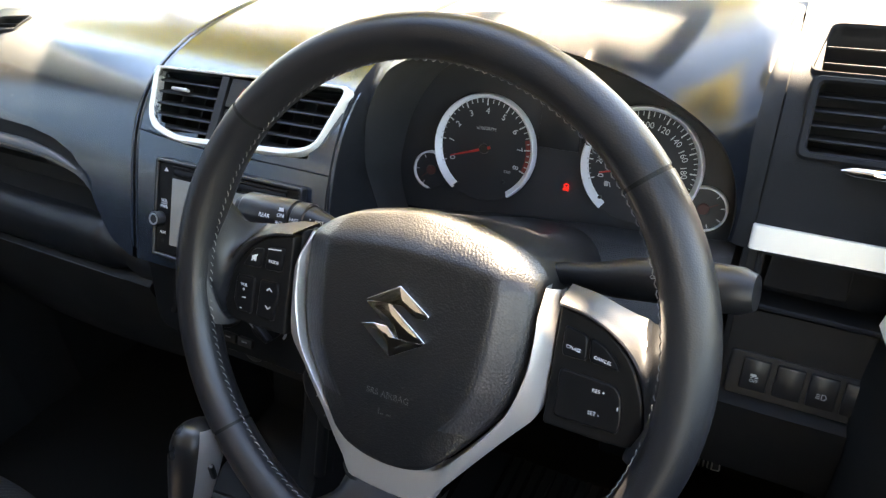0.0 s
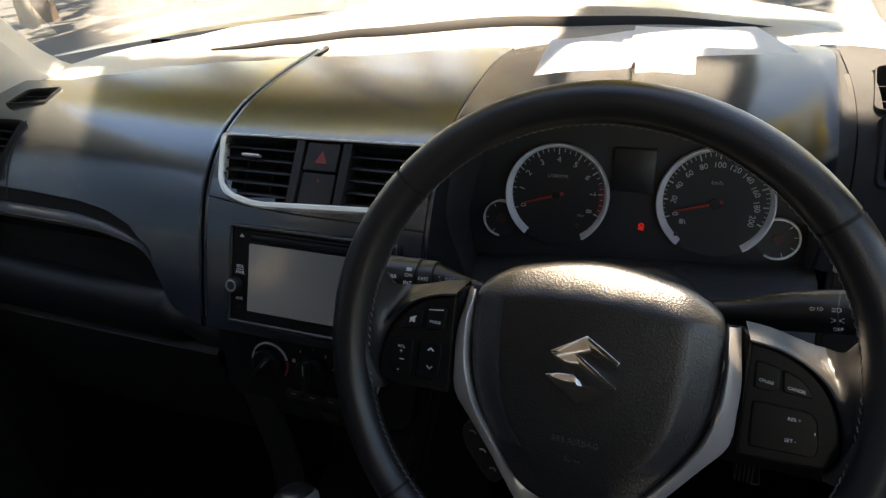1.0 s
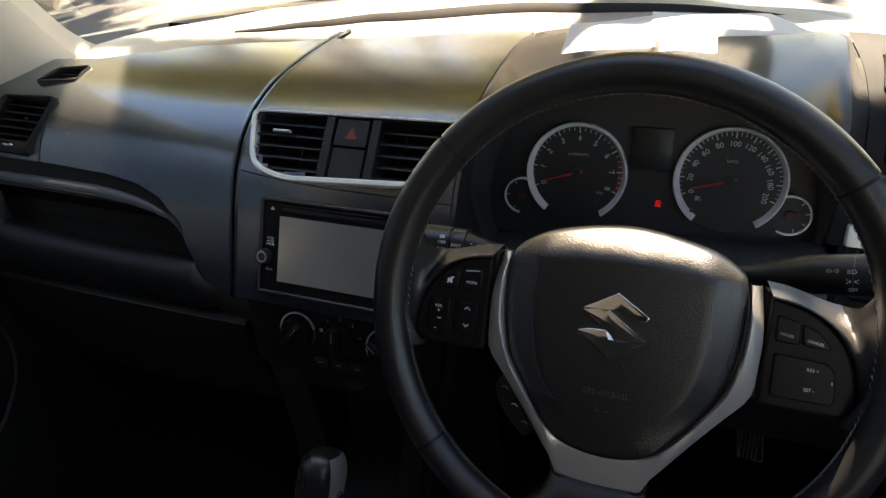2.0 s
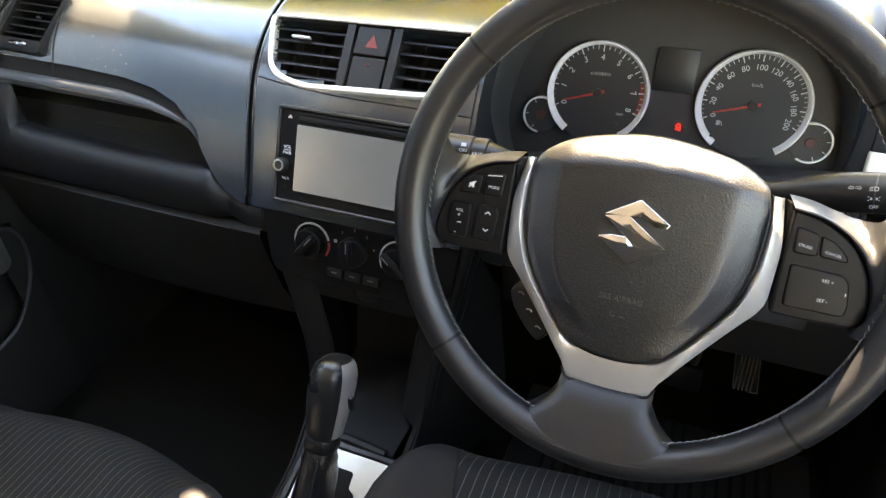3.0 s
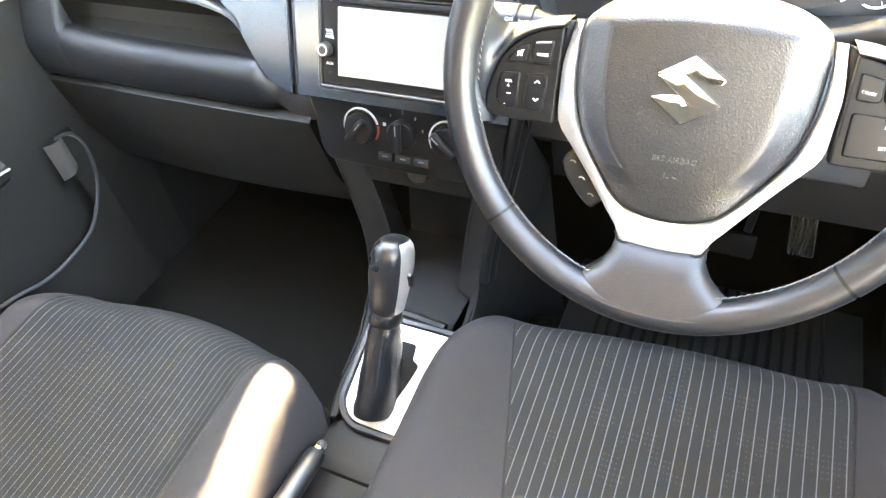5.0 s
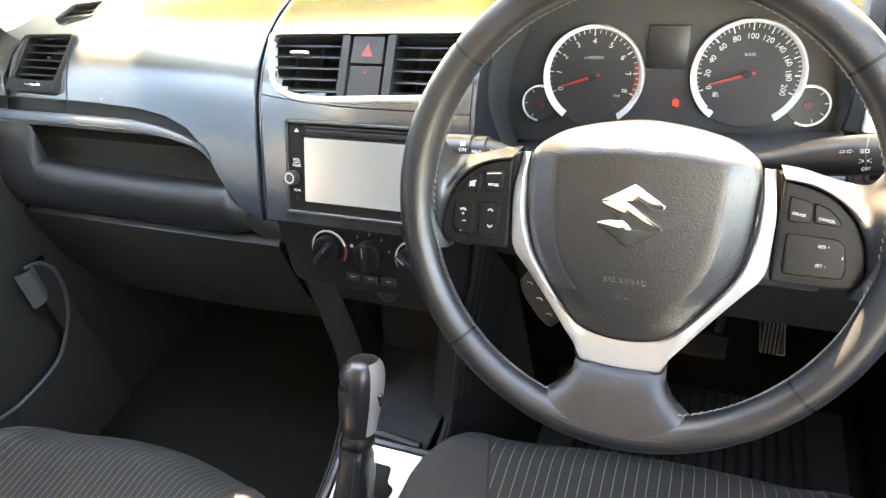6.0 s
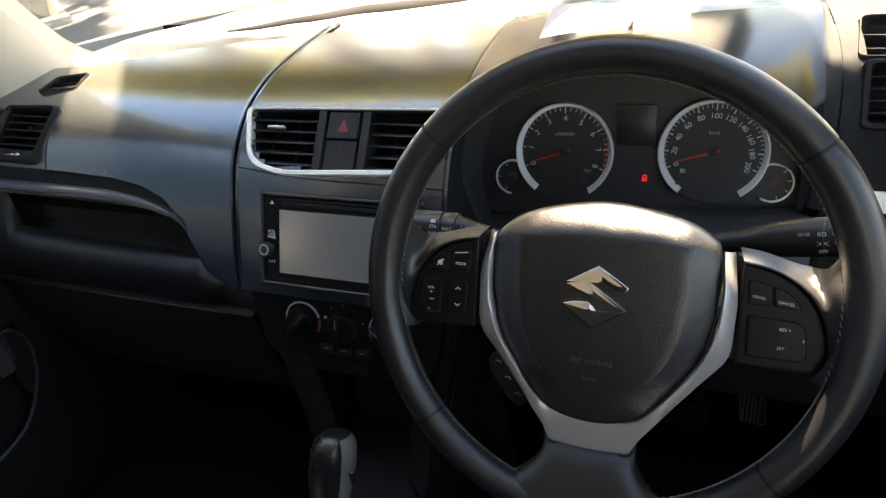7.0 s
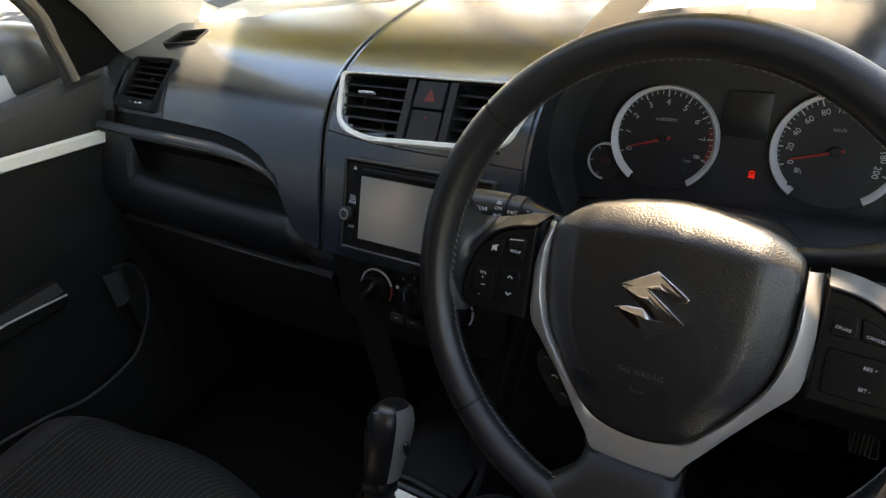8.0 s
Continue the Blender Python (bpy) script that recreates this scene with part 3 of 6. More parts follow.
def dash_skin(x0, x1, nx, low, hole=None, back=None):
    """The curved soft panel between two stations, from its lower edge to the ridge."""
    bm = bmesh.new()
    grid = []
    for i in range(nx + 1):
        x = x0 + (x1 - x0) * i / nx
        z0, y1 = low(x), (back or ridge)(x)
        y0 = prof_y(z0)
        i0 = next(k for k, p in enumerate(PROF) if p.y >= z0)
        i1 = max(k for k, p in enumerate(PROF) if p.x <= y1)
        seg = [Vector((y0, z0))] + [p.xy for p in PROF[i0:i1 + 1]] + [Vector((y1, prof_z(y1)))]
        length = [0]
        for a, b in zip(seg, seg[1:]):
            length.append(length[-1] + (b - a).length)
        row = []
        for j in range(49):
            s = length[-1] * j / 48
            k = max(q for q in range(len(length)) if length[q] <= s + 1e-9)
            k = min(k, len(seg) - 2)
            f = (s - length[k]) / max(length[k + 1] - length[k], 1e-9)
            p = seg[k].lerp(seg[k + 1], f)
            row.append((x, p.x, p.y))
        # tuck the lower lip and the far edge under
        row = [(x, row[0][1] + 0.018, row[0][2] - 0.004), (x, row[0][1] + 0.004, row[0][2] - 0.006)] + row + [(x, row[-1][1] + 0.004, row[-1][2] - 0.004), (x, row[-1][1] + 0.006, row[-1][2] - 0.014)]
        grid.append([bm.verts.new(p) for p in row])
    for a, b in zip(grid, grid[1:]):
        for j in range(len(a) - 1):
            if hole:
                c = (a[j].co + b[j + 1].co) / 2
                if hole(c):
                    continue
            bm.faces.new((a[j], a[j + 1], b[j + 1], b[j]))
    return bm


LV = frame_at((-0.826, prof_y(0.672) + 0.001, 0.672), (1, -0.04, 0), (0, prof_y(0.70) - prof_y(0.645), 0.055))   # passenger's end vent

LU = frame_at((-0.802, 0.284, prof_z(0.284) + 0.0005), (1, 0.25, 0), (0, 0.95, 0.32))   # passenger's side window demister


def in_left(c):
    q = LU.inverted() @ c
    if -0.026 < q.x < 0.028 and -0.010 < q.y < 0.016 and abs(q.z) < 0.02:
        return True
    p = LV.inverted() @ c
    return -0.054 < p.x < 0.042 and -0.040 < p.y < 0.030 and abs(p.z) < 0.03


dash = thing("dashboard", (CX, 0.3, 0.5), "dark blue-grey moulded plastic car dashboard with glossy soft top", "dashboard")
SEAM = -0.463
part("passenger_panel", dash_skin(-0.955, SEAM - 0.004, 124, lower_edge, in_left), M_DASH, dash, "glossy dark blue-grey panel, dusty at one end")

VENT = frame_at((CX, 0.2185, 0.676), (1, 0, 0), (0, 0.62, 0.785))   # face of the middle air vents
VENT_OUT = [(-0.139, 0.036), (0.128, 0.040), (0.104, -0.028), (0.072, -0.038), (-0.08, -0.046), (-0.128, -0.034)]


def in_vent(c):
    p = VENT.inverted() @ c
    if abs(p.z) > 0.06 or c.y > 0.30:
        return False
    left = -0.130 + max(0, (-0.005 - p.y)) * 1.0
    right = 0.128 - max(0, 0.036 - p.y) * 0.5
    return left < p.x < right and -0.036 < p.y < 0.030


def centre_low(x):
    return 0.503


part("centre_panel", dash_skin(SEAM + 0.004, -0.187, 64, centre_low, in_vent), M_DASH, dash, "glossy dark centre panel")
part("stack_line", tube([(x, prof_y(0.637) - 0.0008, 0.637 + 0.010 * ((x - CX) / 0.13) ** 2 * (1 if x < CX else -0.2)) for x in [-0.452 + 0.0325 * k for k in range(9)]], 0.0008, 6), M_MATTE, dash, "fine joint below the vents")
# dark joint behind the seam
part("seam", tube([(SEAM, p.x + 0.005, p.y - 0.005) for p in PROF[2:78:3]], 0.004, 6), M_MATTE, dash, "dark joint line between the panels")
for sx in (-1, 1):
    part("seam_bead", tube([(SEAM + sx * 0.0042, p.x + 0.0006, p.y - 0.0006) for p in PROF[4:78:2]], 0.0020, 8), M_DASH, dash, "rounded panel edge along the joint")

# forward deck between the ridge and the windscreen, with the demister slot
rows = []
for j in range(9):
    f = j / 8
    row = []
    for i in range(45):
        x = -0.945 + 1.29 * i / 44
        u = (x - CX) / 0.63
        y0, y1 = ridge(x) + 0.004, max(0.87 - 0.42 * abs(u) ** 3, ridge(x) + 0.03)
        row.append((x, y0 + (y1 - y0) * f, prof_z(ridge(x)) - 0.006 + 0.010 * min(1.0, max(0.0, (x - 0.09) / 0.08)) + 0.004 * f - 0.012 * max(0, f - 0.8) * 5))
    rows.append(row)
part("front_deck", loft(rows), M_DECK_SUNLIT, dash, "grained deck under the windscreen, coloured pale to stand in for sunlight")
slot = []
for i in range(40):
    x = -0.66 + 0.80 * i / 39
    slot.append(Vector((x, ridge(x) + 0.10 + 0.05 * math.sin(math.pi * i / 39), prof_z(ridge(x)) - 0.0015)))
part("demister_slot", tube(slot, [0.002 + 0.012 * math.sin(math.pi * i / 39) for i in range(40)], 8, flat=0.15), M_MATTE, dash, "long dark demister slot")

# unseen block added to keep sun from leaking through the dashboard
part("inner_light_block", box((1.22, 0.20, 0.36), pose(CX + 0.01, 0.56, 0.515), 0.01), M_MATTE, dash, "hidden dark block added inside the dashboard to stop stray sunlight")

cap = loft([[(x, 0.170 + 0.01 * k, 0.60), (x, 0.190 + 0.02 * k, 0.655), (x, 0.235 + 0.03 * k, 0.690), (x, 0.36, 0.716), (x, 0.46, 0.700), (x, 0.46, 0.50)] for k, x in enumerate((-0.885, -0.90, -0.975))])
part("end_cap", cap, M_BLACK, dash, "black end cap beside the door")

# lip of the passenger shelf: a lighter rounded ledge that fades out at the inner end
LEDGE = [(-0.955, 0.6050), (-0.855, 0.6035), (-0.773, 0.6030), (-0.663, 0.6015), (-0.610, 0.5975), (-0.580, 0.5915), (-0.552, 0.5830)]
ledge = []
for i in range(60):
    x = -0.955 + 0.403 * i / 59
    ledge.append((x, prof_y(interp_lin(x, LEDGE)) - 0.002, interp_lin(x, LEDGE)))
part("end_joint", tube([(-0.776, p.x - 0.0004, p.y + 0.0002) for p in PROF[24:48:2]], 0.0007, 6), M_MATTE, dash, "fine joint beside the end vent")
part("shelf_ledge", tube(ledge, [0.0088 * (1 - max(0.0, (i - 40) / 19) ** 1.6) + 0.0008 for i in range(60)], 12), M_LEDGE, dash, "rounded grey ledge above the passenger shelf")
part("ledge_gap", loft([[(x, prof_y(lower_edge(x)) + 0.012, lower_edge(x) + 0.004), (x, y + 0.008, z)] for x, y, z in ledge]), M_MATTE, dash, "dark groove over the ledge")

# recess of the passenger shelf and the glovebox face below
rows = []
for i in range(47):
    x = -0.955 + 0.46 * i / 46
    zt = min(interp_lin(x, LEDGE), lower_edge(x)) + 0.002
    rows.append([(x, 0.162, zt), (x, 0.205, zt - 0.001), (x, 0.222, min(0.590, zt - 0.004)), (x, 0.226, min(0.562, zt - 0.006)), (x, 0.205, min(0.558, zt - 0.008)), (x, 0.207, min(0.535, zt - 0.010)), (x, 0.150, 0.520)])
part("shelf_recess", loft(rows), M_SHELF, dash, "dark open shelf with a stepped back")
rows = []
for i in range(169):
    x = -0.955 + 0.505 * i / 168
    e = interp_lin(x, [(-0.955, 0.548), (-0.835, 0.546), (-0.812, 0.542), (-0.68, 0.537), (-0.54, 0.535), (-0.52, 0.5345), (-0.508, 0.522), (-0.495, 0.509), (-0.475, 0.499), (-0.452, 0.497)])
    back = 0.014 * min(1.0, max(0.0, (x + 0.53) / 0.03)) ** 2
    k = min(1.0, max(0.0, (-0.846 - x) / 0.016))
    k = k * k * (3 - 2 * k)                       # closes the shelf at its outer end
    roll = ((0.170, e - 0.004), (0.158, e - 0.001), (0.150, e - 0.002), (0.142, e - 0.006), (0.1365, e - 0.013), (0.134, e - 0.023), (0.134, e - 0.036), (0.138, 0.478), (0.144, 0.469), (0.150, 0.466))
    flat = ((0.176, 0.604), (0.172, 0.592), (0.164, 0.577), (0.154, 0.560), (0.145, 0.543), (0.138, 0.527), (0.1345, 0.512), (0.138, 0.478), (0.144, 0.469), (0.150, 0.466))
    rows.append([(x, p[0] + (q[0] - p[0]) * k + back, p[1] + (q[1] - p[1]) * k) for p, q in zip(roll, flat)])
part("glovebox_lip", loft(rows), M_LIP, dash, "rounded dark edge along the top of the glovebox")
rows = []
for i in range(25):
    x = -0.955 + 0.50 * i / 24
    bow = 0.012 * math.sin(math.pi * i / 24)
    rows.append([(x, 0.152, 0.4655), (x, 0.1435, 0.4640), (x, 0.1395, 0.4605), (x, 0.140, 0.455), (x, 0.146, 0.43), (x, 0.163 - bow * 0.5, 0.36), (x, 0.20 - bow, 0.28), (x, 0.26, 0.25), (x, 0.40, 0.26)])
part("glovebox_lid", loft(rows), M_DASH_LOW, dash, "dark plastic glovebox lid")
# thin pale rod stands in for the highlight on the lid's upper edge
part("lid_highlight", tube([(-0.79 + 0.29 * k / 12, 0.1392, 0.4606) for k in range(13)], [0.0011 * math.sin(math.pi * (k + 0.4) / 12.8) ** 0.5 for k in range(13)], 6), M_SMOOTH, dash, "pale strip painting the highlight along the glovebox lid's upper edge")

# driver's side face
RPROF = [(0.236, 0.470), (0.240, 0.500), (0.250, 0.535), (0.262, 0.575), (0.274, 0.615), (0.285, 0.65), (0.296, 0.685), (0.318, 0.715), (0.360, 0.733), (0.420, 0.742), (0.55, 0.745)]
RP = spline([(y, z, 0) for y, z in RPROF], 60)


def rp_y(z):
    return interp_lin(z, [(p.y, p.x) for p in RP])


RX0 = 0.182
RF = frame_at((RX0, rp_y(0.70), 0.70), (1, 0, 0), (0, rp_y(0.72) - rp_y(0.68), 0.04))


def in_right(c):
    return (0.205 < c.x < 0.345 and 0.684 < c.z < 0.727 and c.y < 0.345) or (0.204 < c.x < 0.332 and 0.350 < c.y < 0.428) or (0.196 < c.x < 0.33 and 0.552 < c.z < 0.602)


def right_skin(low, high):
    bm = bmesh.new()
    g = []
    for i in range(41):
        x = RX0 + 0.002 + (0.352 - RX0) * i / 40
        g.append([bm.verts.new((x, min(p.x, ridge(x)), p.y)) for p in RP if low <= p.y < high])
    for a, b in zip(g, g[1:]):
        for j in range(len(a) - 1):
            if not in_right((a[j].co + b[j + 1].co) / 2):
                bm.faces.new((a[j], a[j + 1], b[j + 1], b[j]))
    return bm


part("driver_panel", right_skin(0.596, 1.0), M_GRAIN, dash, "grained grey panel at the driver's door")
part("flank_joint", tube([(RX0 + 0.0005, p.x + 0.0055, p.y - 0.004) for p in RP[:54]], 0.0045, 6), M_MATTE, dash, "dark joint line beside the hood")
part("lower_driver_panel", right_skin(0.0, 0.604), M_DASH_LOW, dash, "dark plastic panel round the oddments pocket")

# hood over the instruments
OUTER = [(-0.189, prof_y(0.560) - 0.001, 0.560), (-0.190, prof_y(0.590) - 0.001, 0.590), (-0.191, prof_y(0.622) - 0.001, 0.622), (-0.191, prof_y(0.676) - 0.001, 0.676), (-0.191, prof_y(0.708) - 0.001, 0.709), (-0.191, 0.385, 0.733), (-0.187, 0.500, 0.739), (-0.12, 0.526, 0.742), (0.0, 0.545, 0.743),
         (0.09, 0.54, 0.744), (0.172, 0.522, 0.745), (0.1825, 0.465, 0.744), (0.1825, 0.345, 0.730), (0.1825, 0.304, 0.700), (0.1825, 0.284, 0.645), (0.1825, 0.271, 0.600)]
LIP = [(-0.170, 0.240, 0.562), (-0.185, 0.250, 0.590), (-0.192, 0.252, 0.620), (-0.189, 0.252, 0.650), (-0.179, 0.250, 0.683), (-0.160, 0.247, 0.714), (-0.135, 0.241, 0.736), (-0.08, 0.234, 0.757), (0.0, 0.231, 0.767),
       (0.06, 0.235, 0.754), (0.104, 0.241, 0.734), (0.134, 0.251, 0.711), (0.152, 0.260, 0.688), (0.163, 0.270, 0.656), (0.167, 0.277, 0.625), (0.165, 0.278, 0.598)]
FACE_IN = [(p[0] * 0.985, 0.326 + 0.28 * (p[2] - 0.03 - 0.63), p[2] - 0.03) for p in LIP]
N = 64
outer, lip, inner = spline(OUTER, N), spline(LIP, N), spline(FACE_IN, N)
STEPS = (0, 0.06, 0.2, 0.45, 0.7, 0.9, 1.0)


def hood_point(i, f):
    q = lip[i].lerp(outer[i], f)
    up = math.sin(math.pi * i / (N - 1)) ** 1.5
    q.z += up * 0.013 * max(0.0, math.sin(math.pi * min(1, f))) ** 0.6
    return q


CUT = 18
rows = [[hood_point(i, f) for i in range(N)] for f in STEPS]
# towards the door the gloss ends along a crease and a grained flank goes on to the joint
bend = [interp_lin(i, [(0, 1.0), (41, 1.0), (45, 0.86), (49, 0.60), (53, 0.34), (57, 0.20), (64, 0.16)]) for i in range(N)]
part("instrument_hood", loft([[hood_point(i, f * bend[i]) for i in range(CUT, N)] for f in STEPS]), M_HOOD, dash, "smooth glossy hood over the instruments")
flank = loft([[hood_point(i, bend[i] + (1 - bend[i]) * f) - Vector((0.0, 0.0, 0.0015 * math.sin(math.pi * f))) for i in range(42, N)] for f in (0, 0.12, 0.35, 0.65, 1.0)])
part("hood_flank", flank, M_GRAIN, dash, "grained grey flank of the hood")
part("hood_cheek", loft([r[:CUT + 1] for r in rows]), M_GRAIN, dash, "grained grey cheek beside the dials")
part("cheek_line", tube([Vector((p.x - 0.001, p.y - 0.0005, p.z)) for p in outer[2:CUT + 6]], 0.0009, 6), M_MATTE, dash, "fine dark joint beside the cheek")
rows = [[lip[i] + Vector((0, 0.0, 0)) for i in range(N)], [lip[i] + (inner[i] - lip[i]) * 0.04 - Vector((0, 0, 0.003)) for i in range(N)], [lip[i].lerp(inner[i], 0.5) for i in range(N)], inner]
part("hood_lining", loft(rows), M_LINING, dash, "matt black lining of the instrument hood")
# sill below the instruments, grained, meeting the column
rows = []
for i in range(21):
    x = -0.190 + 0.362 * i / 20
    e = 0.006 * math.sin(math.pi * i / 20)
    zl = interp_lin(x, [(-0.19, 0.545), (-0.1, 0.556), (0.0, 0.566), (0.1, 0.574), (0.172, 0.585)])
    rows.append([(x, 0.325, zl - 0.012), (x, 0.30, zl + e), (x, 0.268, zl + e + 0.002), (x, 0.235, zl - 0.012), (x, 0.21, zl - 0.05), (x, 0.215, 0.44), (x, 0.26, 0.40)])
part("instrument_sill", loft(rows), M_SILL, dash, "grained plastic sill below the instruments")
# lower knee panel on the driver's side
rows = []
for i in range(13):
    x = -0.165 + 0.52 * i / 12
    rows.append([(x, 0.235, 0.472), (x, 0.222, 0.465), (x, 0.224, 0.44), (x, 0.245, 0.36), (x, 0.30, 0.33), (x, 0.45, 0.36)])
part("knee_panel", loft(rows), M_MATTE, dash, "dark plastic knee panel under the column")


# ---- middle air vents ----
def outline_at(pts, r, seg=5):
    return [tuple(p) for p in round_poly(pts, r, seg)]


def inset_poly(pts, d):
    """Moves each edge of a counter-clockwise or clockwise outline inwards by its own distance."""
    k = len(pts)
    area = sum(pts[i][0] * pts[(i + 1) % k][1] - pts[(i + 1) % k][0] * pts[i][1] for i in range(k))
    sgn = 1 if area > 0 else -1
    ds = d if isinstance(d, (list, tuple)) else [d] * k
    lines = []
    for i in range(k):
        a, b = Vector(pts[i]), Vector(pts[(i + 1) % k])
        t = (b - a).normalized()
        n = Vector((-t.y, t.x)) * sgn
        lines.append((a + n * ds[i], t))
    out = []
    for i in range(k):
        (p, u), (q, v) = lines[i - 1], lines[i]
        den = u.x * v.y - u.y * v.x
        f = ((q - p).x * v.y - (q - p).y * v.x) / den if abs(den) > 1e-9 else 0
        out.append(tuple(p + u * f))
    return out


def air_vent(name, m, pts, radii, insets, slat_y, slat_span, label, frame_mat, tab=None, frame_depth=0.012, slat_mat=None):
    v = thing(name, m.translation, label, "air vent", "dashboard air vents")
    inn = inset_poly(pts, insets)
    part("vent_frame", ring_plate(outline_at(pts, radii), outline_at(inn, [r * 0.8 for r in radii]), frame_depth, shift(m, 0, 0, 0.004), 0.0025), frame_mat, v)
    back = inset_poly(pts, 0.001)
    part("duct", slab(outline_at(back, radii), 0.004, shift(m, 0, 0, -0.040)), M_MATTE, v, "dark duct behind the slats")
    wall = outline_at(inn, [r * 0.8 for r in radii])
    part("duct_wall", loft([[m @ Vector((p[0], p[1], z)) for p in wall] for z in (0.001, -0.041)], True), M_MATTE, v)
    for y in slat_y:
        for a, b in slat_span(y):
            part("slat", box((b - a, 0.0024, 0.016), shift(m, (a + b) / 2, y, -0.010) @ pose(0, 0, 0, 24, 0, 0), 0.0011, 1), slat_mat or M_LIP, v)
    for x in ([] if tab is None else tab):
        part("tab", box((0.024, 0.0035, 0.006), shift(m, x[0], x[1], 0.001), 0.0014), M_SILVER if x[2] else M_GRAIN, v, "slider tab on the slats")
    return v


ins = [0.0028, 0.005, 0.0065, 0.0075, 0.0075, 0.006]
mv = air_vent("centre_air_vent", VENT, VENT_OUT, [0.010, 0.012, 0.016, 0.03, 0.02, 0.024], ins,
              (0.024, 0.011, -0.002, -0.015, -0.028),
              lambda y: ((-0.131 + max(0, -0.012 - y) * 0.6, -0.030), (0.026, 0.118 - max(0, 0.03 - y) * 0.5)),
              "twin black air vents in a satin silver frame", M_TRIM, [(-0.093, 0.0125, 1)])
for x in (-0.034, 0.023):
    part("divider", slab(outline_at([(x - 0.005, -0.040), (x + 0.005, -0.040), (x + 0.006, 0.034), (x - 0.004, 0.034)], 0.001), 0.03, shift(VENT, 0, 0, 0.001), 0.001), M_BLACK, mv)
for x in (-0.110, -0.075, -0.052, 0.05, 0.075, 0.10):
    part("vane", box((0.0022, 0.058, 0.012), shift(VENT, x, -0.004, -0.026)), M_BLACK, mv)
hz = part("hazard_button", slab(outline_at([(-0.026, 0.002), (0.014, 0.002), (0.0145, 0.033), (-0.0245, 0.033)], 0.002), 0.02, shift(VENT, 0, 0, 0.0), 0.0012), M_BLACK, mv, "black hazard light button")
tri = [(-0.0125, 0.010), (0.0025, 0.010), (-0.005, 0.0245)]
part("triangle_mark", ring_plate(outline_at(tri, 0.0008, 2), outline_at(inset_poly(tri, 0.0042), 0.0004, 2), 0.001, shift(VENT, 0, 0, 0.0006), 0.0001), M_HAZ, hz, "dull red warning triangle")
part("blank_plate", slab(outline_at([(-0.027, -0.040), (0.0135, -0.040), (0.0139, 0.000), (-0.026, 0.000)], 0.002), 0.02, shift(VENT, 0, 0, -0.002), 0.001), M_BLACK, mv)
part("passenger_airbag_lamp", disc(0.0018, 0.001, shift(VENT, -0.006, -0.008, -0.0012), 0.0003, 10), M_HAZ, mv)

# ---- driver's side vents ----
RV = frame_at((0.262, 0.308, 0.7035), (1, 0, 0), (0, 0.62, 1.0))
RV_OUT = [(-0.062, -0.031), (0.080, -0.031), (0.080, 0.036), (-0.063, 0.036)]
rv = air_vent("driver_air_vent", RV, RV_OUT, [0.008] * 4, [0.006, 0.005, 0.005, 0.007], (0.023, 0.0115, 0.0, -0.0115, -0.022), lambda y: ((-0.058, 0.076),),
              "rectangular black air vent with horizontal slats", M_GRAIN, [(0.004, 0.0005, 0)])
part("thumb_wheel", tube([RV @ Vector((x, -0.036, 0.004)) for x in (-0.028, -0.02, 0.0, 0.02, 0.028)], [0.001, 0.0042, 0.005, 0.0042, 0.001], 10), M_CHROME, rv, "chrome thumb wheel below the slats")
UV = frame_at((0.262, 0.389, 0.7375), (1, 0, 0), (0, 0.09, 0.018))
UV_OUT = [(-0.066, -0.046), (0.075, -0.046), (0.075, 0.034), (-0.015, 0.045), (-0.056, 0.045)]
uv_ = air_vent("demister_air_vent", UV, UV_OUT, [0.010, 0.008, 0.008, 0.02, 0.012], [0.0022] * 5, (0.014, -0.015), lambda y: ((-0.056, 0.070),),
               "small side window demister vent in grained plastic", M_GRAIN)

# silver strip, coin pocket and switch panel on the driver's side
SP = frame_at((0.182, rp_y(0.612), 0.612), (1, 0, 0), (0, rp_y(0.63) - rp_y(0.60), 0.03))
strip = thing("trim_strip", SP.translation, "satin silver trim strip along the driver's panel", "trim strip")
part("strip", slab(outline_at([(0.0, -0.0115), (0.17, -0.010), (0.17, 0.0085), (0.0, 0.010)], 0.002), 0.010, shift(SP, 0, 0, 0.006), 0.003), M_TRIM, strip)
pocket = thing("coin_pocket", (0.26, 0.27, 0.57), "open dark oddments pocket below the silver strip", "pocket")
PK = frame_at((0.19, rp_y(0.577), 0.577), (1, 0, 0), (0, rp_y(0.60) - rp_y(0.55), 0.05))
pk = outline_at([(0.003, 0.024), (0.150, 0.022), (0.150, -0.010), (0.115, -0.026), (0.003, -0.024)], [0.003, 0.003, 0.02, 0.03, 0.006])
part("pocket_wall", loft([[PK @ Vector((p[0], p[1], z)) for p in pk] for z in (0.002, -0.05)], True), M_MATTE, pocket)
part("pocket_back", slab(pk, 0.003, shift(PK, 0, 0, -0.05)), M_MATTE, pocket)
part("pocket_rim", tube([PK @ Vector((p[0], p[1], 0.001)) for p in pk], 0.0025, 8, True), M_GRAIN, pocket)
part("blank_cover", slab(outline_at([(0.010, -0.012), (0.075, -0.012), (0.075, 0.019), (0.012, 0.019)], 0.003), 0.004, shift(PK, 0, 0, -0.022), 0.001), M_MATTE, pocket)

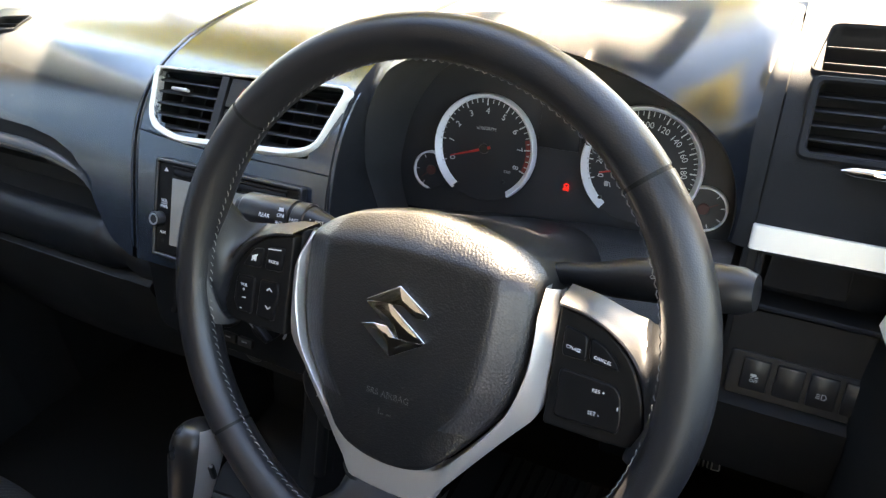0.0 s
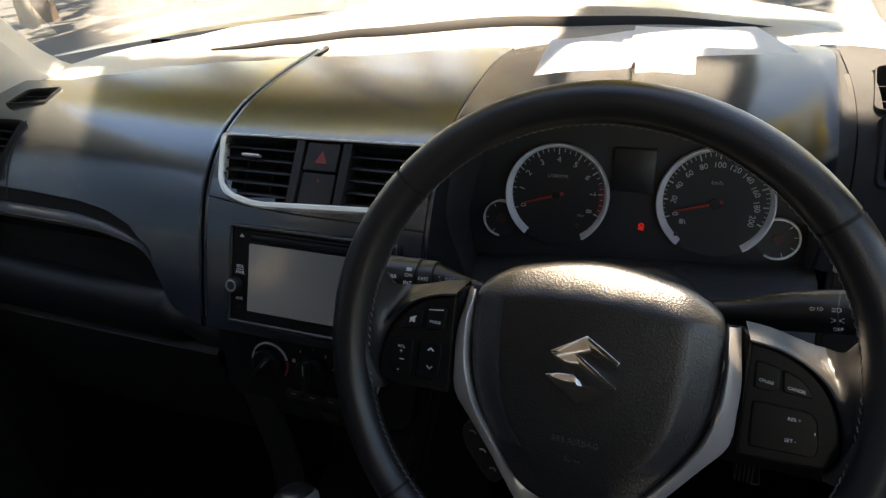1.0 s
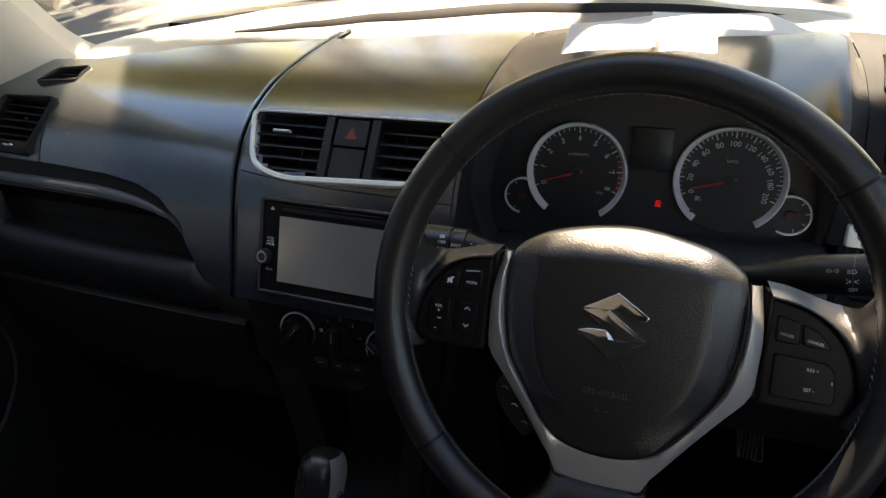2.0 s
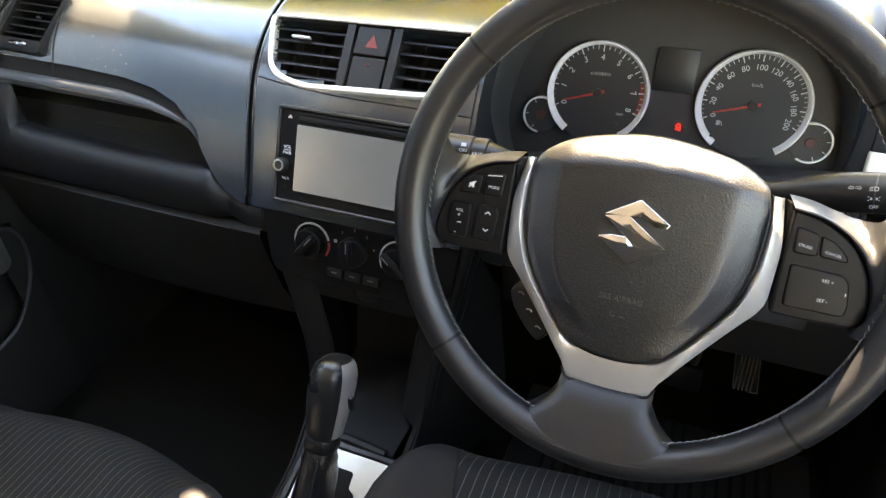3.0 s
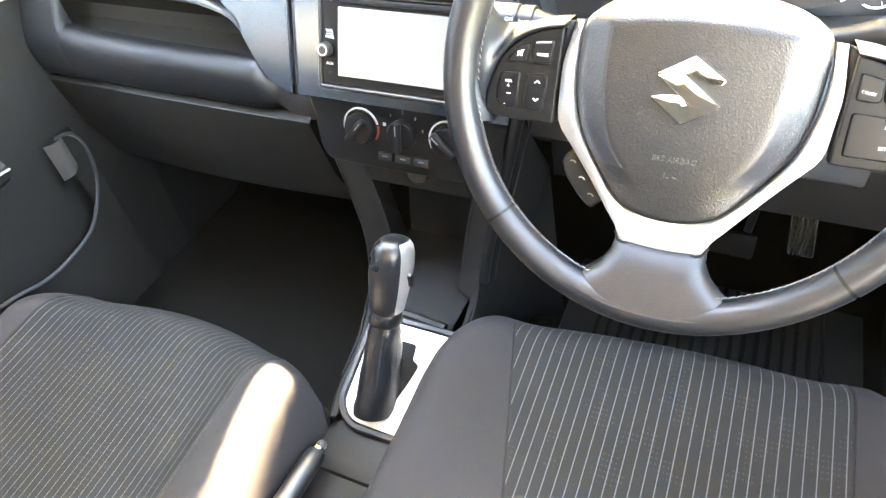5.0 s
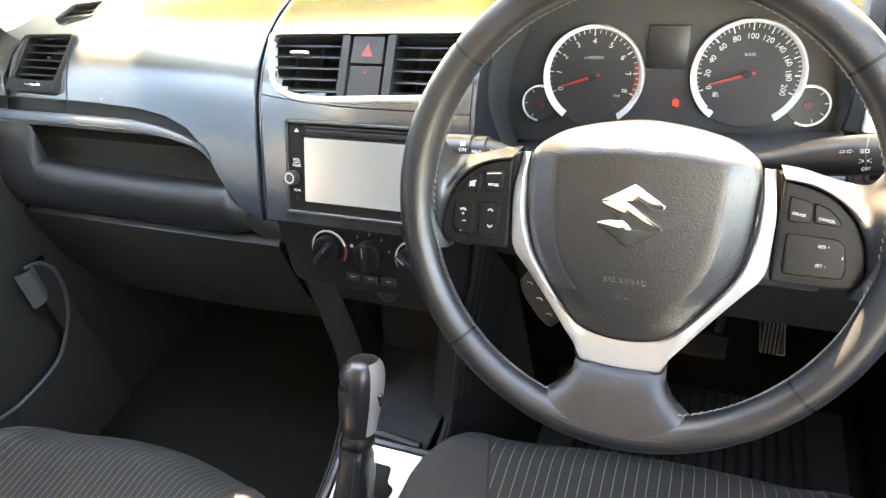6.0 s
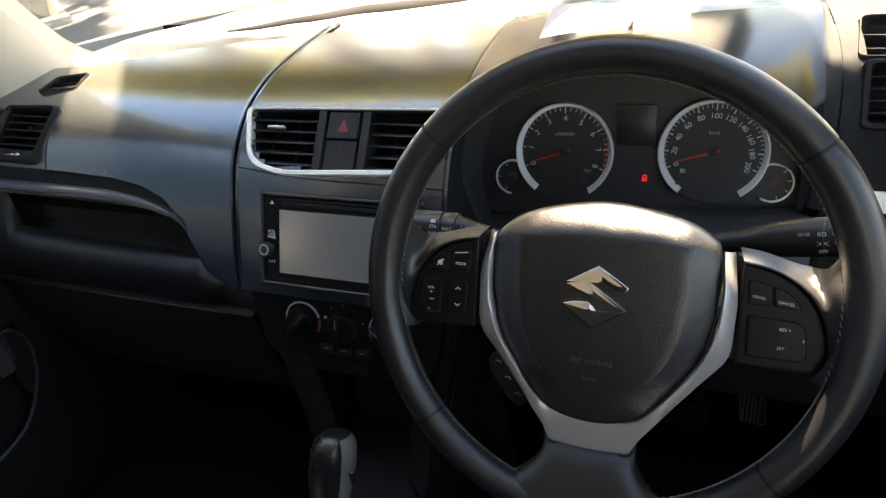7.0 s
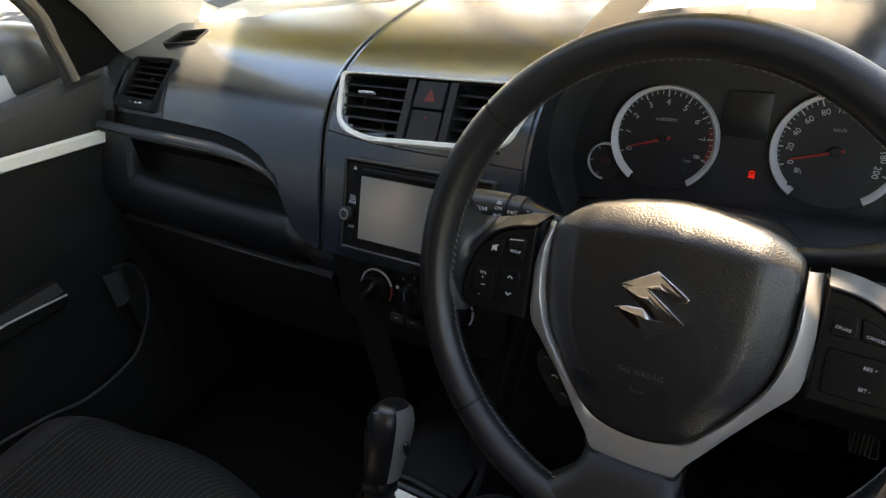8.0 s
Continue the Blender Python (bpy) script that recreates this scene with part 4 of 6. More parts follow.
SW = frame_at((0.188, rp_y(0.494), 0.492), (1, 0, 0), (0, 0.01, 0.04))
swp = thing("switch_panel", SW.translation, "dark panel of four square push switches by the driver's knee", "switch panel")
part("panel", slab(outline_at([(0.0, -0.0215), (0.155, -0.0215), (0.155, 0.0195), (0.0, 0.0215)], 0.004), 0.012, shift(SW, 0, 0, 0.003), 0.002), M_BLACK, swp)
for i, x in enumerate((0.027, 0.054, 0.080, 0.106)):
    b = part("switch", box((0.022, 0.030, 0.006), shift(SW, x - 0.004, 0.002, 0.004), 0.0015), M_BLACK, swp, "black push switch")
    if i == 0:
        k = shift(SW, x - 0.004, 0.0, 0.0074)
        part("symbol", join(words("OFF", 0.0042, shift(k, 0, -0.003)), bar(k, -0.001, 0.0025, 0.005, 0.0022), bar(k, 0.0018, 0.0005, 0.003, 0.0009, 0, 30), bar(k, -0.0018, 0.0005, 0.003, 0.0009, 0, 30)), M_WHITE, b, "white skid control symbol")
    if i == 2:
        k = shift(SW, x - 0.004, -0.001, 0.0074)
        dd = [(-0.000, -0.0025), (0.0025, -0.0022), (0.0036, 0), (0.0025, 0.0022), (0.0, 0.0025)]
        part("symbol", join(tube([k @ Vector((p[0], p[1], 0)) for p in dd], 0.0004, 5, True), *[bar(k, -0.0028, y, 0.003, 0.0006) for y in (-0.0018, 0, 0.0018)]), M_WHITE, b, "white fog lamp symbol")

# ---- instruments ----
cl = thing("instrument_cluster", (0, 0.33, 0.6), "black instrument cluster with four silver-ringed dials", "instrument cluster")
CF = frame_at((0, 0.326, 0.630), (1, 0, 0), (0, 0.28, 1.0))
part("face_panel", slab(outline_at([(-0.222, -0.085), (0.182, -0.085), (0.182, 0.075), (0.10, 0.12), (-0.12, 0.12), (-0.222, 0.06)], 0.02), 0.004, shift(CF, 0, 0, -0.006)), M_DIAL, cl)
GAP = 35


def arc_ring(m, r0, r1, a0, a1, height, n=48, swell=0.0):
    """A raised ring between two angles (degrees, clockwise from up), chamfered towards its middle; it swells towards its ends."""
    inner_r = r0
    rows = []
    for i in range(n + 1):
        a = radians(a0 + (a1 - a0) * i / n)
        r0 = inner_r + swell * (0.5 + 0.5 * math.cos(a)) - swell * 0.35 * max(0.0, -math.sin(a))
        s, c = math.sin(a), math.cos(a)
        rows.append([m @ Vector((s * r, c * r, z)) for r, z in ((r1, -0.004), (r1, height * 0.6), (r1 - 0.001, height), (r1 - 0.002, height), (r0, 0.0005), (r0, -0.004))])
    return loft(rows, False)


def dial(name, x, y, r, a0, a1, majors, minors, texts, tsize, needle, sub, ring=(-145, 145), label=""):
    m = shift(CF, x, y, 0)
    d = part(name, disc(r - 0.001, 0.004, shift(m, 0, 0, -0.001), 0.0005, 48), M_DIAL, cl, label)
    part("ring", arc_ring(m, r - (0.0072 if r > 0.03 else 0.0020), r, ring[0], ring[1], 0.006 if r > 0.03 else 0.003, 64, 0.0026 if r > 0.03 else 0.0), M_RING, d, "brushed silver dial ring")
    ticks = []
    for k in range(majors):
        a = a0 + (a1 - a0) * k / (majors - 1)
        ticks.append(box((0.0012 if r > .03 else .0008, 0.0080 if r > .03 else .004, 0.0005), m @ pose(0, 0, 0, 0, 0, -a) @ pose(0, r - (0.0080 if r > .03 else .0045), 0.0016 if r > .03 else 0.0)))
        for j in range(1, minors):
            if k < majors - 1:
                b = a + (a1 - a0) / (majors - 1) * j / minors
                ticks.append(box((0.0007, 0.0042, 0.0005), m @ pose(0, 0, 0, 0, 0, -b) @ pose(0, r - 0.0072, 0.0012)))
    part("scale_marks", join(*ticks), M_WHITE, d)
    if texts:
        nums = []
        for k, t in enumerate(texts):
            a = a0 + (a1 - a0) * k / (len(texts) - 1)
            rr = r - 0.0182
            nums.append(words(t, tsize, m @ pose(math.sin(radians(a)) * rr, math.cos(radians(a)) * rr, -0.0006, 0, 0, -a * 0.85)))
        part("numeral_ring", join(*nums), M_WHITE, d)
    if sub:
        part("unit", words(sub[0], sub[1], shift(m, 0, 0.021, -0.0006)), M_GREYPRINT, d)
    if needle is not None:
        q = m @ pose(0, 0, 0.003, 0, 0, -needle)
        nd = slab([(-0.0016, -0.008), (0.0016, -0.008), (0.0007, r - 0.018), (-0.0007, r - 0.018)], 0.0012, q)
        n_ob = part("needle", nd, M_NEEDLE, d, "slim red needle at zero")
        part("hub", disc(0.0052, 0.004, shift(m, 0, 0, 0.0034), 0.001, 20), M_BLACK, n_ob)
    return d


tach = dial("tachometer", -0.0885, -0.005, 0.0575, -112, 112, 9, 4, [str(k) for k in range(9)], 0.0092, -108, ("x1000RPM", 0.0052), label="engine speed dial with a red zone")
tm = shift(CF, -0.0885, -0.005, 0)
part("red_zone", arc_ring(shift(tm, 0, 0, 0.0004), 0.0470, 0.0525, 72, 112, 0.0004, 12), M_HAZ, tach)
part("trip_label", words("TRIP", 0.0042, shift(tm, 0.028, -0.021, -0.0006)), M_GREYPRINT, tach)
part("trip_button", disc(0.0018, 0.004, shift(tm, 0.025, -0.032, 0.003), 0.0005, 10), M_BLACK, tach)
spd = dial("speedometer", 0.0745, 0.002, 0.0575, -112, 112, 11, 4, ["0", "20", "40", "60", "80", "100", "120", "140", "160", "180", "200"], 0.0082, -107, ("km/h", 0.0056), label="road speed dial marked to 200")
sm = shift(CF, 0.0745, 0.002, 0)
part("fuel_symbol", join(bar(sm, -0.030, -0.022, 0.004, 0.005, -0.0006), bar(sm, -0.0265, -0.0225, 0.001, 0.005, -0.0006, 20)), M_GREYPRINT, spd)
part("trip_button", disc(0.0018, 0.004, shift(sm, -0.034, -0.036, 0.003), 0.0005, 10), M_BLACK, spd)
dial("temperature_gauge", -0.150, -0.038, 0.0215, -150, -30, 3, 1, None, 0, None, None, (-175, 30), "small coolant dial")
fuel = dial("fuel_gauge", 0.1375, -0.028, 0.0215, 40, 160, 4, 1, None, 0, None, None, (-25, 210), "small fuel dial")
for nm, x, y, a in (("needle", -0.150, -0.038, -130), ("needle", 0.1375, -0.028, 60)):
    q = shift(CF, x, y, 0.002)
    part(nm, join(disc(0.0055, 0.003, q, 0.001, 16), slab([(-0.0008, 0), (0.0008, 0), (0.0004, 0.014), (-0.0004, 0.014)], 0.001, q @ pose(0, 0, 0.0005, 0, 0, -a))), M_HUB, cl)
part("info_display", box((0.043, 0.046, 0.004), shift(CF, -0.0085, 0.029, -0.001), 0.001), M_BLACK, cl, "blank black trip display")
wl_ = shift(CF, 0.005, -0.031, -0.0008) @ Matrix.Scale(0.85, 4)
lamp = tube([wl_ @ Vector((0.0028 * math.cos(a), 0.0022 + 0.0022 * math.sin(a), 0)) for a in [i * math.pi / 6 for i in range(12)]], 0.0006, 6, True)
part("seat_belt_lamp", join(lamp, bar(wl_, 0, -0.0022, 0.0075, 0.0012, 0.0004, 20), bar(wl_, 0, -0.0026, 0.0075, 0.0012, 0.0005, -20)), M_LAMP, cl, "glowing red seat belt warning lamp")

# ---- steering wheel ----
WT = radians(24)
WM = frame_at((0, 0, 0.66), (1, 0, 0), (0, math.sin(WT), math.cos(WT)))   # x right, y up the wheel, z towards the driver
wheel = thing("steering_wheel", (0, 0.02, 0.66), "black leather three-spoke steering wheel with satin silver trim", "steering wheel")


def rim_arc(a0, a1, n, grow=0.0, r_mid=0.1722):
    """A stretch of rim, clockwise from the top; the section is a rounded oval, thicker at the thumb rests."""
    rows = []
    for i in range(n + 1):
        deg = a0 + (a1 - a0) * i / n
        a = radians(deg)
        fat = 0.0012 * math.exp(-((abs(((deg + 180) % 360) - 180) - 78) / 26) ** 2)
        flat = -0.003 * max(0, -math.cos(a)) ** 6
        row = []
        for j in range(16):
            b = 2 * math.pi * j / 16
            ra, rb = 0.0136 + fat + grow, 0.0152 + fat + grow
            r = r_mid - flat + ra * math.cos(b)
            row.append(WM @ Vector((r * math.sin(a), r * math.cos(a), rb * math.sin(b) - 0.006)))
        rows.append(row)
    return loft(rows, True)


SEAMS = [(-49.5, 49.5), (50.3, 132), (132.8, 227.2), (228, 309.7)]
for k, (a0, a1) in enumerate(SEAMS):
    part("rim", rim_arc(a0, a1, 48 if k == 0 else 36), M_LEATHER, wheel, "black grained leather rim section")
for a in (49.9, 132.4, 227.6, 310.1):
    part("rim_joint", rim_arc(a - 0.55, a + 0.55, 2, -0.0008), M_MATTE, wheel)
st = []
for i in range(180):
    a = 2 * math.pi * i / 180
    if abs(math.degrees(a) - 180) < 17:
        continue
    r = 0.1722 - 0.0138 - 0.0012 * math.exp(-((abs(math.degrees(a) if a < math.pi else math.degrees(a) - 360) - 78) / 26) ** 2)
    c = WM @ Vector((r * math.sin(a), r * math.cos(a), -0.0045))
    d = WM.to_3x3() @ Vector((math.cos(a), -math.sin(a), 0.55))
    st.append(tube([c - d * 0.0021, c + WM.to_3x3() @ Vector((-math.sin(a), -math.cos(a), 0)) * 0.0008, c + d * 0.0021], 0.00034, 5))
part("stitching", join(*st), M_THREAD, wheel, "grey cross stitching inside the rim")


# airbag cover: a shield with a flat middle, a shoulder that bends away at the top and two flanks that fall to the sides
AB = [(-0.083, 0.034), (-0.076, 0.047), (-0.050, 0.0595), (0.0, 0.067), (0.050, 0.0595), (0.076, 0.047), (0.083, 0.034), (0.0835, 0.002), (0.0805, -0.022), (0.0735, -0.0435), (0.0585, -0.065), (0.037, -0.0895), (0.021, -0.0978), (0.0, -0.1005), (-0.021, -0.0978), (-0.037, -0.0895), (-0.0585, -0.065), (-0.0735, -0.0435), (-0.0805, -0.022), (-0.0835, 0.002)]
ABs = [p for p in spline([(x, y, 0) for x, y in AB], 112, True)]
cx_, cy_ = 0.0, -0.012


def crease_x(y):
    return interp_lin(y, [(-0.095, 0.004), (-0.075, 0.024), (-0.049, 0.0445), (-0.031, 0.0520), (-0.009, 0.0555), (0.014, 0.0570), (0.042, 0.0568), (0.06, 0.054)])


def cover_height(x, y):
    """Height of the airbag cover over the wheel's plane."""
    flank = max(0.0, abs(x) - crease_x(y))
    flank = flank + 0.002 * (math.exp(-flank / 0.002) - 1) if flank > 0 else 0.0
    top = max(0.0, y - (0.0425 - 1.2 * x * x))
    top = top * top / (top + 0.005)
    return -0.0035 - 0.35 * (x * x + (y + 0.012) ** 2) - 0.42 * flank * min(1.0, max(0.0, (y + 0.085) / 0.03)) - 1.12 * top


rows = []
for f in (1.0, 0.985, 0.965, 0.94, 0.91, 0.88, 0.85, 0.82, 0.79, 0.76, 0.73, 0.70, 0.67, 0.64, 0.60, 0.5, 0.4, 0.25, 0.12, 0.02):
    row = []
    for p in ABs:
        q = Vector((cx_ + (p.x - cx_) * f, cy_ + (p.y - cy_) * f, 0))
        row.append(WM @ Vector((q.x, q.y, cover_height(q.x, q.y) - (0.014 if f == 1.0 else 0.0014 if f == 0.985 else 0))))
    rows.append(row)
part("airbag_cover", loft(rows, True, True), M_AIRBAG, wheel, "grained black vinyl airbag cover")
# smoother flanks with a curved inner edge
for sx in (-1, 1):
    rows = []
    for i in range(25):
        y = 0.0405 - 0.103 * i / 24
        xe = interp_lin(y, [(-0.070, 0.0505), (-0.065, 0.0555), (-0.0435, 0.0705), (-0.022, 0.0775), (0.002, 0.0805), (0.034, 0.0800), (0.042, 0.0765)])
        xi = min(crease_x(y) + 0.0006, xe - 0.0005)
        rows.append([WM @ Vector((sx * x, y, cover_height(x, y) + (0.0004 if 0 < j < 8 else -0.0006))) for j, x in enumerate([xi + (xe - xi) * j / 8 for j in range(9)])])
    part("flank_panel", loft(rows), M_FLANK, wheel, "smoother grey flank of the airbag cover")
part("moulded_words", join(words("SRS AIRBAG", 0.0060, WM @ pose(-0.001, -0.0510, -0.0040, 2)), bar(WM, -0.006, -0.0625, 0.0010, 0.0050, -0.0045), bar(WM, -0.0035, -0.0645, 0.0026, 0.0010, -0.0045), bar(WM, 0.0015, -0.0640, 0.0034, 0.0011, -0.0045)), M_WORDS, wheel, "faint moulded airbag lettering")

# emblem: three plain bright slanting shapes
EM = shift(WM, 0, 0, -0.0008)
part("emblem", join(*[slab(outline_at(pts, 0.0006, 2), 0.006, EM, 0.0008, 0.0010) for pts in (
    [(-0.0237, 0.0092), (-0.0003, 0.0232), (0.0223, 0.0087), (0.0205, 0.0055), (0.0134, 0.0051), (0.0016, 0.0132), (-0.0060, 0.0128)],
    [(-0.0232, 0.0080), (-0.0075, 0.0120), (0.0221, -0.0088), (0.0040, -0.0122)],
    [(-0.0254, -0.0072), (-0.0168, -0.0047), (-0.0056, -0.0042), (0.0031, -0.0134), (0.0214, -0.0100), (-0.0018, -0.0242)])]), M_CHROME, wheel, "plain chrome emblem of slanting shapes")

# satin silver trim: two arms joined across the bottom
def eased(pts, r, n):
    """n points evenly along an open outline with softened corners."""
    inner_ = round_poly([tuple(p) for p in pts], [0.0] + [r] * (len(pts) - 2) + [0.0], 5)
    length = [0.0]
    for p, q in zip(inner_, inner_[1:]):
        length.append(length[-1] + (q - p).length)
    out = []
    for i in range(n):
        t = length[-1] * i / (n - 1)
        k = min(max(j for j in range(len(length)) if length[j] <= t + 1e-9), len(inner_) - 2)
        out.append(inner_[k].lerp(inner_[k + 1], (t - length[k]) / max(length[k + 1] - length[k], 1e-9)))
    return out


TRIM_OUT = [[(0.0915, 0.0375), (0.0955, 0.002), (0.0945, -0.0345), (0.0900, -0.0435)], [(0.0900, -0.0435), (0.0765, -0.0600), (0.0530, -0.0905), (0.0365, -0.1125)], [(0.0365, -0.1125), (0.0318, -0.1245), (0.0140, -0.1272), (0.0, -0.1278)]]
TRIM_IN = [[(0.0835, 0.0385), (0.0850, 0.020), (0.0852, 0.002), (0.0838, -0.0135)], [(0.0838, -0.0135), (0.0780, -0.0390), (0.0600, -0.0663), (0.0400, -0.0900)], [(0.0400, -0.0900), (0.0310, -0.0978), (0.0180, -0.1012), (0.0, -0.1020)]]
o1 = [q for k in range(3) for q in eased(TRIM_OUT[k], 0.004 if k != 2 else 0.003, 12)[:-1 if k < 2 else None]]
i1 = [q for k in range(3) for q in eased(TRIM_IN[k], 0.012, 12)[:-1 if k < 2 else None]]
path_o = [Vector((-p.x, p.y)) for p in o1] + [Vector((p.x, p.y)) for p in reversed(o1[:-1])]
path_i = [Vector((-p.x, p.y)) for p in i1] + [Vector((p.x, p.y)) for p in reversed(i1[:-1])]
rows = []
for o, i in zip(path_o, path_i):
    w = -0.0160 - 0.013 * max(0.0, o.y - 0.012) / 0.026 - 0.003 * max(0, -0.1 - o.y) / 0.03
    e_ = 0.0030 * min(1.0, max(0.0, (o.y + 0.110) / 0.03))
    wi = w + 0.0006 + 0.0040 * min(1.0, max(0.0, (o.y + 0.118) / 0.06))
    rows.append([WM @ Vector((*p, z)) for p, z in ((o, w - 0.014), (o, w - 0.0010 - e_), (o.lerp(i, 0.06), w - e_), (o.lerp(i, 0.14), w + 0.0006 - e_ * 0.9), (o.lerp(i, 0.5), (w + wi) / 2 + 0.0010), (o.lerp(i, 0.90), wi + 0.0010), (o.lerp(i, 0.97), wi + 0.0003), (i, wi - 0.0010), (i, wi - 0.014))])
part("silver_trim", loft(rows, False), M_SILVER, wheel, "satin silver trim round the airbag cover")
part("trim_joint", tube([WM @ Vector((p.x * 1.01, p.y - 0.0008, -0.0185)) for p in path_o if p.y < -0.116], 0.0012, 6), M_MATTE, wheel, "dark joint under the silver trim")

# lower spoke: a padded leather web whose sides sweep out into the rim
rows = []
for j in range(15):
    t = j / 14
    y0 = -0.1225 - 0.0490 * t
    half = interp(-y0, [(0.1225, 0.0352), (0.133, 0.0362), (0.140, 0.0420), (0.147, 0.0520), (0.156, 0.0680), (0.1715, 0.0960)])
    row = []
    for k in range(-1, 26):
        u = max(-1.0, min(1.0, k / 12 - 1)) if 0 <= k <= 24 else math.copysign(1.0, k - 12)
        x = half * u
        crown = -math.sqrt(0.1722 ** 2 - x * x)
        y = y0 * (1 - t * t) + crown * t * t - 0.003 * (1 - u * u) * (1 - t)
        w = -0.0190 + 0.0280 * (1 - (1 - t) ** 2) - 0.0105 * abs(u) ** 7 * (1 - 0.8 * t) - (0.016 if k < 0 or k > 24 else 0)
        row.append(WM @ Vector((x, y, w)))
    rows.append(row)
part("lower_spoke", loft(rows), M_LEATHER, wheel, "leather-clad lower spoke")


# side spokes: leather wedge on top, black switch pod below
POD = [(0.0965, 0.0325), (0.1140, 0.0292), (0.1305, 0.0212), (0.1435, 0.0080), (0.1515, -0.0100), (0.1545, -0.0280), (0.1530, -0.0360), (0.1470, -0.0402), (0.1300, -0.0410), (0.0970, -0.0405)]


def side_spoke(sx):
    back = [(0.093, 0.037), (0.120, 0.030), (0.142, 0.020), (0.158, 0.024), (0.160, -0.030), (0.150, -0.038), (0.098, -0.038)]
    part("side_spoke", slab(outline_at([(sx * x, y) for x, y in back], [0.001, 0.01, 0.012, 0.006, 0.01, 0.01, 0.002]), 0.016, shift(WM, 0, 0, -0.0260), 0.004), M_MATTE, wheel, "dark back of the side spoke")
    # rolled leather wedge: its lower edge borders the pod, its upper edge turns away from the driver and runs into the rim
    low = spline([(x, y, 0) for x, y in POD[:8]] + [(0.1465, -0.0445, 0)], 33)
    high = spline([(0.0945, 0.0405, 0), (0.110, 0.0385, 0), (0.126, 0.0340, 0), (0.139, 0.0310, 0), (0.1490, 0.0325, 0), (0.1580, 0.0480, 0), (0.1630, 0.0300, 0), (0.1660, 0.0, 0), (0.1640, -0.0420, 0)], 33)
    rows = []
    for n_, (p, q) in enumerate(zip(low, high)):
        f = n_ / 32
        g_ = min(1.0, max(0.0, (f - 0.42) / 0.25))          # past the fillet the leather climbs on to the rim
        row = [WM @ Vector((sx * p.x, p.y, -0.026))]
        for k in range(9):
            u = k / 8
            v = p.lerp(q, u)
            w0 = -0.0150 + 0.0036 * math.sin(math.pi * min(1, u * 1.6)) - 0.0270 * u ** 1.7
            w1 = -0.0140 + 0.0200 * u ** 0.8
            row.append(WM @ Vector((sx * v.x, v.y, w0 * (1 - g_) + w1 * g_)))
        rows.append(row + [WM @ Vector((sx * q.x, q.y - 0.004 * (1 - g_), -0.044 + 0.036 * g_))])
    part("thumb_rest", loft(rows), M_LEATHER, wheel, "leather thumb rest that flows into the rim")
    return part("switch_pod", slab(outline_at([(sx * x, y) for x, y in POD], [0.002, 0.012, 0.012, 0.012, 0.01, 0.005, 0.005, 0.005, 0.01, 0.002]), 0.014, shift(WM, 0, 0, -0.0172), 0.002), M_POD, wheel, "black switch pod on the spoke")


PZ = -0.0165
lp = side_spoke(-1)
for pts, kind in (([(-0.1390, 0.0030), (-0.1222, 0.0040), (-0.1208, 0.0190), (-0.1300, 0.0172)], "mute"), ([(-0.1190, 0.0040), (-0.1036, 0.0047), (-0.1025, 0.0226), (-0.1168, 0.0206)], "mode"),
                  ([(-0.1450, -0.0255), (-0.1400, -0.0320), (-0.1274, -0.0320), (-0.1266, -0.0040), (-0.1430, -0.0048)], "vol"), ([(-0.1228, -0.0320), (-0.1068, -0.0325), (-0.1040, -0.0095), (-0.1056, -0.0034), (-0.1214, -0.0038)], "seek")):
    b = part("button", slab(outline_at(pts, 0.0025), 0.005, shift(WM, 0, 0, PZ + 0.0012), 0.0012), M_BUTTON, lp, "black rubbery push button")
    cxx, cyy = sum(p[0] for p in pts) / len(pts), sum(p[1] for p in pts) / len(pts)
    k = shift(WM, cxx, cyy, PZ + 0.0016)
    if kind == "mode":
        part("lettering", join(words("MODE", 0.0031, shift(k, 0, -0.002)), bar(k, 0, 0.0072, 0.0115, 0.0007, 0, 6)), M_WHITE, b)
    elif kind == "vol":
        part("lettering", join(words("VOL", 0.0032, shift(k, 0.001, 0.0085)), words("+", 0.0045, shift(k, 0.001, 0.0048)), words("-", 0.006, shift(k, -0.0005, -0.009)), bar(k, 0.002, -0.001, 0.0035, 0.0006, 0.0)), M_WHITE, b)
    elif kind == "seek":
        ch = [bar(k, sx * 0.0010 - 0.0, s * 0.0068, 0.0032, 0.0008, 0, -s * sx * 42) for s in (1, -1) for sx in (1, -1)]
        part("lettering", join(*ch), M_WHITE, b)
    else:
        part("lettering", join(bar(k, -0.0012, 0, 0.0022, 0.0026), bar(k, 0.0008, 0, 0.0016, 0.0046), bar(k, 0, 0, 0.0075, 0.0008, 0, 45)), M_WHITE, b, "crossed-out loudspeaker symbol")
rp_ = side_spoke(1)
